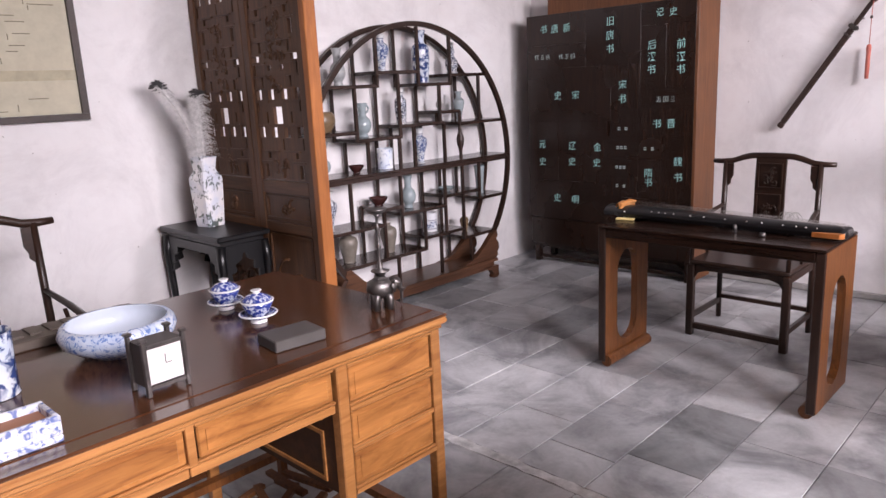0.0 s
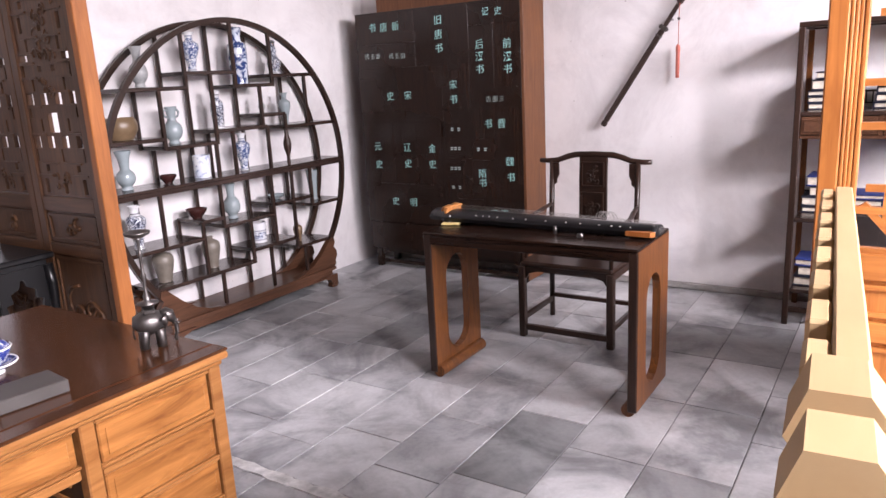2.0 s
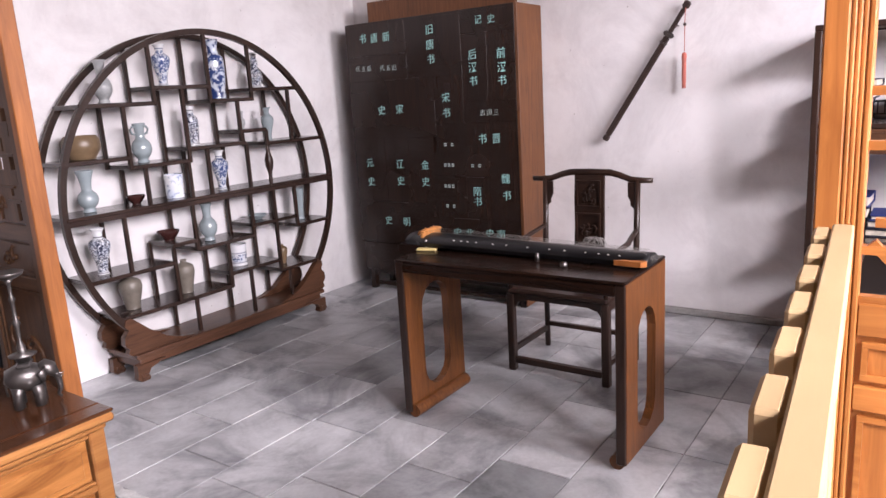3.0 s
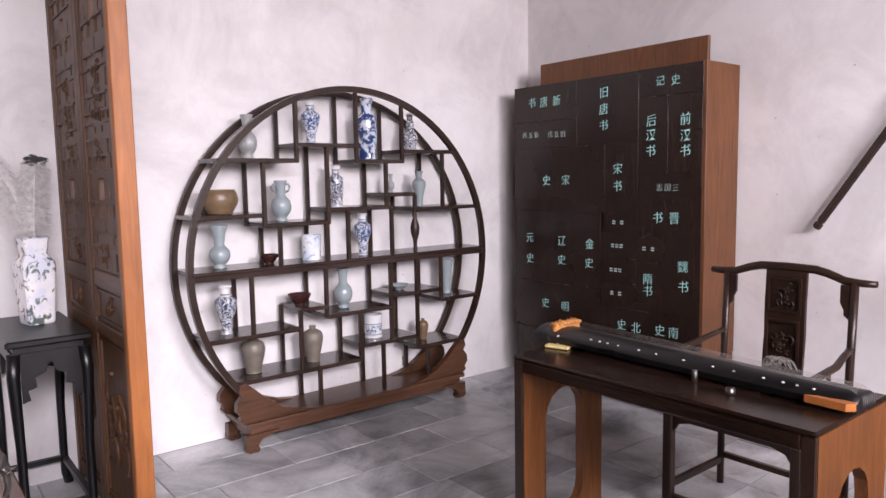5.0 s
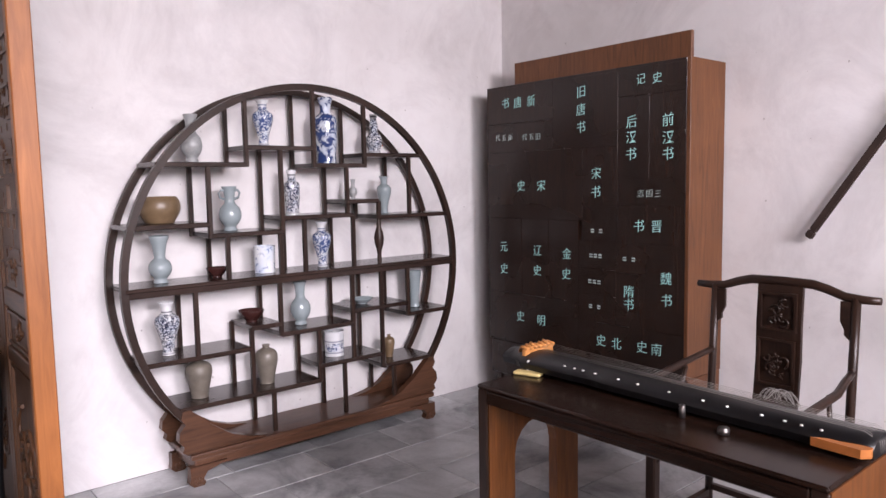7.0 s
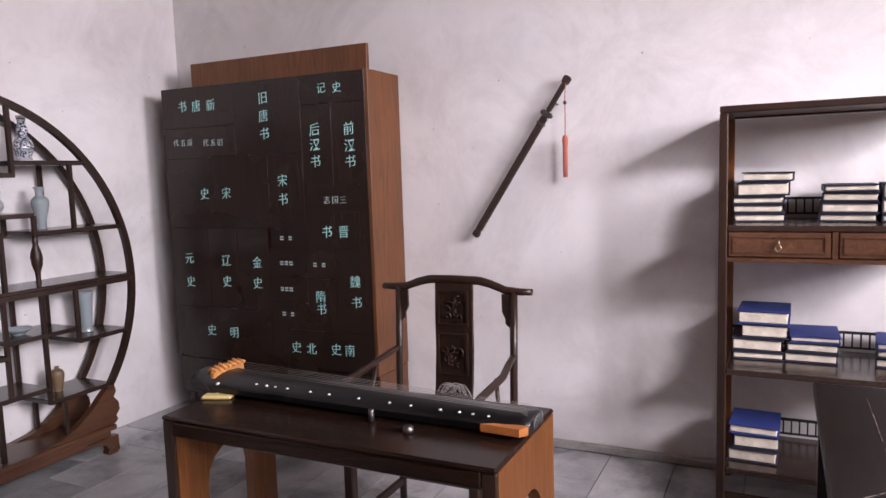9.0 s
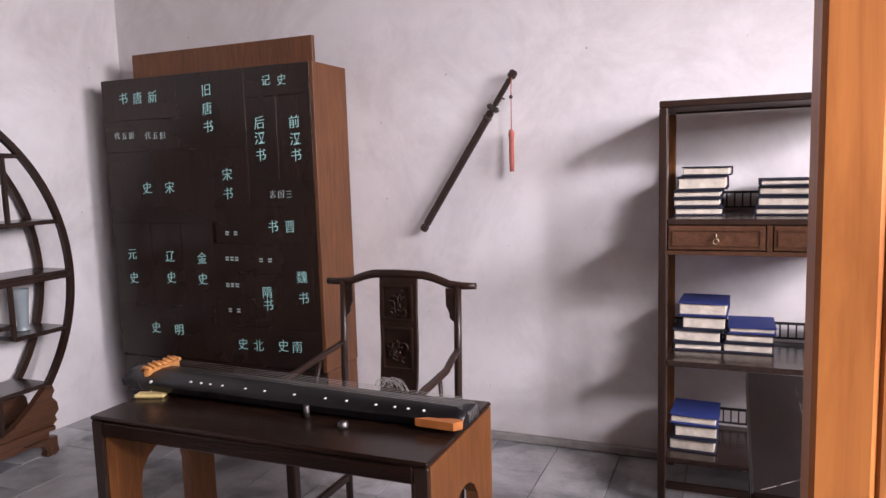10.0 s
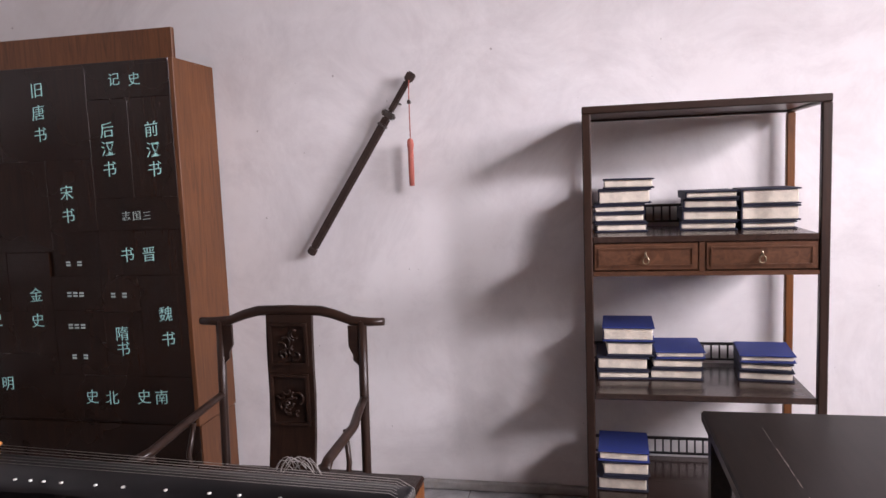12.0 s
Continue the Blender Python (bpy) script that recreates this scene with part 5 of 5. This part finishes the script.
vessel("brush_pot", POT, DEEPBLUE, -1.572, 0.315, DZ + 0.001, 0.13, 0.165, "blue and white porcelain brush pot on the desk", "pot").pop("group")

t = thing("carved_brush_rest", pose(-1.94, 0.50, DZ + 0.001), "long grey-brown carved wooden rest on the desk", "tray")
part("board", boxes((-0.075, -0.35, 0, 0.075, 0.355, 0.03), bevel=0.004), TRAYWOOD, t)
rnd = random.Random(2)
for k in range(12):
    part("raised_key", boxes((-0.055, -0.32 + k * 0.055, 0.0302, 0.03, -0.285 + k * 0.055, 0.037)), TRAYWOOD, t)


def elephant_candlestick():
    t = thing("elephant_candlestick", pose(-1.300, 1.400, DZ + 0.001, 0, 0, 60) @ Matrix.Diagonal((0.78, 0.78, 1, 1)), "pewter candlestick on a small elephant figure on the desk", "candlestick")
    bm = bmesh.new()
    for sx in (-1, 1):
        for sy in (-1, 1):
            sweep(bm, [(sx * 0.030, sy * 0.018, 0.0), (sx * 0.030, sy * 0.019, 0.03), (sx * 0.026, sy * 0.016, 0.055)], [0.018, 0.016, 0.022], 8)
    sweep(bm, [(-0.052, 0, 0.060), (-0.045, 0, 0.07), (-0.02, 0, 0.075), (0.015, 0, 0.075), (0.038, 0, 0.078), (0.048, 0, 0.078)], [0.016, 0.033, 0.039, 0.038, 0.028, 0.014], 12)
    sweep(bm, [(0.035, 0, 0.088), (0.055, 0, 0.092), (0.072, 0, 0.085), (0.080, 0, 0.070)], [0.016, 0.023, 0.02, 0.012], 10)
    sweep(bm, [(0.076, 0, 0.078), (0.088, 0, 0.055), (0.088, 0, 0.028), (0.080, 0, 0.012), (0.088, 0, 0.004)], [0.012, 0.009, 0.007, 0.006, 0.005], 8)
    for s in (-1, 1):
        sweep(bm, [(0.054, s * 0.018, 0.100), (0.046, s * 0.032, 0.085), (0.048, s * 0.030, 0.062)], [0.006, 0.014, 0.005], 8, 0.4)
        sweep(bm, [(0.078, s * 0.010, 0.070), (0.096, s * 0.013, 0.062), (0.105, s * 0.013, 0.068)], [0.004, 0.003, 0.001], 6)
    sweep(bm, [(-0.052, 0, 0.075), (-0.062, 0, 0.055), (-0.060, 0, 0.03)], [0.004, 0.003, 0.004], 6)
    bm.transform(Matrix.Diagonal((1.0, 1.28, 0.95, 1)))
    part("elephant", bm, PEWTER, t)
    part("saddle", boxes((-0.022, -0.036, 0.100, 0.022, 0.036, 0.112), bevel=0.005), PEWTER, t)
    part("stem", lathe([(0, 0.1125), (0.020, 0.1125), (0.024, 0.122), (0.040, 0.128), (0.041, 0.131), (0.012, 0.136), (0.013, 0.15), (0.006, 0.165), (0.006, 0.20), (0.012, 0.21), (0.006, 0.22), (0.006, 0.262), (0.011, 0.27), (0.005, 0.28), (0.006, 0.31), (0.014, 0.32), (0, 0.3205)], 16), PEWTER, t)
    part("drip_pan", lathe([(0, 0.321), (0.018, 0.321), (0.042, 0.330), (0.047, 0.338), (0.044, 0.339), (0.02, 0.328), (0, 0.327)], 24), PEWTER, t)


elephant_candlestick()

# ---- vase stand, vase with feathers, hanging picture ----
SX, SYC, SZ = -3.165, 1.81, 0.855
t = thing("vase_stand", pose(SX, SYC, 0), "black carved side table beside the partition", "table")
HX, HY = 0.325, 0.158
part("top", boxes((-HX, -HY, SZ - 0.028, HX, HY, SZ), bevel=0.006), LACQUER, t)
part("waist", boxes((-HX + 0.03, -HY + 0.03, SZ - 0.055, HX - 0.03, HY - 0.03, SZ - 0.0285)), LACQUER, t)
for sx in (-1, 1):
    for sy in (-1, 1):
        part("leg", sweep(bmesh.new(), [(sx * (HX - 0.03), sy * (HY - 0.03), SZ - 0.056), (sx * (HX - 0.022), sy * (HY - 0.022), SZ - 0.15), (sx * (HX - 0.032), sy * (HY - 0.032), 0.4), (sx * (HX - 0.032), sy * (HY - 0.032), 0.06), (sx * (HX - 0.015), sy * (HY - 0.015), 0.0)], [0.026, 0.024, 0.018, 0.018, 0.022], 8), LACQUER, t)


def apron_outline(h):
    return [(-h, SZ - 0.056), (h, SZ - 0.056), (h, SZ - 0.26), (h - 0.03, SZ - 0.25), (h - 0.022, SZ - 0.21), (h - 0.055, SZ - 0.20), (h - 0.05, SZ - 0.16), (h - 0.09, SZ - 0.14), (h - 0.10, SZ - 0.105), (-h + 0.10, SZ - 0.105), (-h + 0.09, SZ - 0.14), (-h + 0.05, SZ - 0.16), (-h + 0.055, SZ - 0.20), (-h + 0.022, SZ - 0.21), (-h + 0.03, SZ - 0.25), (-h, SZ - 0.26)]


for s in (-1, 1):
    part("carved_apron", plate(bmesh.new(), apron_outline(HX - 0.05), "y", s * (HY - 0.03) - 0.008, s * (HY - 0.03) + 0.008), LACQUER, t)
    part("carved_apron", plate(bmesh.new(), apron_outline(HY - 0.05), "x", s * (HX - 0.03) - 0.008, s * (HX - 0.03) + 0.008), LACQUER, t)
    part("low_rail", boxes((-HX + 0.05, s * (HY - 0.032) - 0.012, 0.12, HX - 0.05, s * (HY - 0.032) + 0.012, 0.145)), LACQUER, t)
    part("low_rail", boxes((s * (HX - 0.032) - 0.012, -HY + 0.05, 0.12, s * (HX - 0.032) + 0.012, HY - 0.05, 0.145)), LACQUER, t)

VZ = SZ + 0.001
bm = bmesh.new()
levels = [(0.062, 0), (0.066, 0.01), (0.072, 0.10), (0.080, 0.26), (0.078, 0.285), (0.056, 0.315), (0.052, 0.33), (0.062, 0.395), (0.068, 0.40), (0.060, 0.40), (0.048, 0.36)]
rows = [[bm.verts.new((r * sx, r * sy, z)) for sx, sy in ((-1, -0.86), (-0.86, -1), (0.86, -1), (1, -0.86), (1, 0.86), (0.86, 1), (-0.86, 1), (-1, 0.86))] for r, z in levels]
for a, b in zip(rows, rows[1:]):
    for k in range(8):
        bm.faces.new((a[k], a[(k + 1) % 8], b[(k + 1) % 8], b[k]))
bm.faces.new(rows[0]), bm.faces.new(rows[-1])
solo("square_vase", bm, INKVASE, pose(-3.225, 1.832, VZ, 0, 0, 12) @ Matrix.Diagonal((0.85, 0.85, 0.96, 1)), "tall square white porcelain vase with ink landscapes", "vase")


def feather(x, y, ang, tilt, ln, seed):
    rnd = random.Random(seed)
    t = thing("peacock_feather", pose(x, y, VZ + 0.37, 0, 0, 0), "pale peacock feather standing in the square vase", "feather", "feathers in the vase")
    pts = []
    for k in range(9):
        u = k / 8
        pts.append((math.cos(ang) * tilt * u ** 1.6 * ln, math.sin(ang) * tilt * u ** 1.6 * ln, ln * u * (1 - 0.12 * u * tilt)))
    part("quill", sweep(bmesh.new(), pts, [0.003 - 0.0022 * k / 8 for k in range(9)], 5), FEATHER, t)
    bm = bmesh.new()
    for k in range(460):
        u = 0.06 + 0.92 * k / 460
        i = min(7, int(u * 8))
        f = u * 8 - i
        p = Vector(pts[i]).lerp(Vector(pts[i + 1]), f)
        s = 1 if k % 2 else -1
        w = rnd.uniform(0.04, 0.088) * (1.0 - 0.25 * u)
        q = p + Vector((0.3 * s * w * math.sin(ang) + rnd.uniform(-0.01, 0.01), s * w, rnd.uniform(-0.03, 0.015)))
        m2 = (p + q) / 2 + Vector((0, 0, 0.014))
        sweep(bm, [p, m2, q], [0.0014, 0.0012, 0.0005], 3)
    part("vane", bm, FEATHER, t)
    bm = bmesh.new()
    tip = Vector(pts[-1])
    for k in range(150):
        a = 2 * math.pi * k / 50
        r = rnd.uniform(0.02, 0.058)
        sweep(bm, [tip, tip + Vector((rnd.uniform(-0.006, 0.006), 0.6 * r * math.cos(a), 0.55 * r * math.sin(a))), tip + Vector((rnd.uniform(-0.01, 0.01), r * math.cos(a), 0.6 * r * math.sin(a)))], [0.003, 0.003, 0.001], 4)
    part("eye", bm, FEATHEREYE, t, "dark feather eye")


feather(-3.245, 1.822, -2.14, 0.40, 0.42, 1)
feather(-3.230, 1.842, 2.62, 0.22, 0.36, 2)

t = thing("hanging_picture", pose(0, 0, 0), "dark framed picture of mounted aged paper on the wall", "picture")
PY0, PY1, PZ0, PZ1, PX = 0.50, 1.375, 1.472, 2.50, WX + 0.003
part("frame", boxes((PX, PY0, PZ0, PX + 0.028, PY1, PZ0 + 0.034), (PX, PY0, PZ1 - 0.034, PX + 0.028, PY1, PZ1), (PX, PY0, PZ0 + 0.0345, PX + 0.028, PY0 + 0.034, PZ1 - 0.0345), (PX, PY1 - 0.034, PZ0 + 0.0345, PX + 0.028, PY1, PZ1 - 0.0345)), ROSE, t)
part("mount", boxes((PX, PY0 + 0.035, PZ0 + 0.035, PX + 0.010, PY1 - 0.035, PZ1 - 0.035)), SCROLLPAPER, t, "aged paper sheet")
part("band", boxes((PX + 0.0105, PY0 + 0.035, 1.675, PX + 0.0125, PY1 - 0.035, 1.725)), SCROLLCLOTH, t)
rnd = random.Random(6)
for k in range(46):
    z, y0 = 1.53 + 0.028 * (k % 23) + (0.0 if k % 23 < 5 else 0.06), rnd.uniform(PY0 + 0.05, PY1 - 0.2)
    if k % 2:
        b3 = boxes((PX + 0.0105, y0, z, PX + 0.0115, y0 + rnd.uniform(0.05, 0.13), z + 0.004))
    else:
        b3 = boxes((PX + 0.0105, y0, z, PX + 0.0115, y0 + 0.004, z + rnd.uniform(0.02, 0.035)))
    part("ink_line", b3, plain("ink_line_brown", (0.16, 0.14, 0.10), 0.8) if k == 0 else bpy.data.materials["ink_line_brown"], t)

# ---- floor: mortar bed, slabs, the pale strip where the partition stood ----
FLOOR = structure("floor", boxes((WX, SY, -0.15, EX, NY, -0.006)), MORTAR, "grey stone slab floor with pale mortar joints", "floor")
rnd = random.Random(11)
shared = {}


def slab(x0, x1, y0, y1, drop):
    w, ln = round(x1 - x0, 3), round(y1 - y0, 2)
    if (w, ln) not in shared:
        bm = bmesh.new()
        box(bm, -w / 2 + 0.0025, -ln / 2 + 0.0025, -0.03, w / 2 - 0.0025, ln / 2 - 0.0025, 0, bevel=0.002)
        shared[w, ln] = mesh_of("slab", bm, SLAB)
    ob = new("slab", shared[w, ln])
    ob.parent = FLOOR
    ob.location = ((x0 + x1) / 2, (y0 + y1) / 2, drop)


STEP = 0.331
col = 0
x = -0.272 - 10 * STEP
while x < EX:
    x0, x1 = max(x, WX), min(x + STEP, EX)
    for lo, hi in ((SY, 2.0), (2.055, NY)):
        y = lo
        first = True
        while y < hi - 0.02:
            ln = rnd.choice((0.5, 0.62, 0.62, 0.66)) if not first else rnd.choice((0.24, 0.44, 0.62, 0.34))
            first = False
            y1 = hi if hi - (y + ln) < 0.15 else y + ln
            slab(x0, x1, y, y1, -rnd.uniform(0, 0.0025))
            y = y1
    x += STEP
bm = bmesh.new()
pts0 = [(WX + 0.002 + k * 0.05, 2.003 + rnd.uniform(-0.012, 0.006)) for k in range(int((EX - WX) / 0.05))]
pts1 = [(p[0], 2.052 + rnd.uniform(-0.006, 0.014)) for p in pts0]
plate(bm, pts0 + pts1[::-1], "z", -0.004, 0.001)
structure("floor_strip", bm, CHALK, "pale chalky mortar strip across the slab floor", "floor")
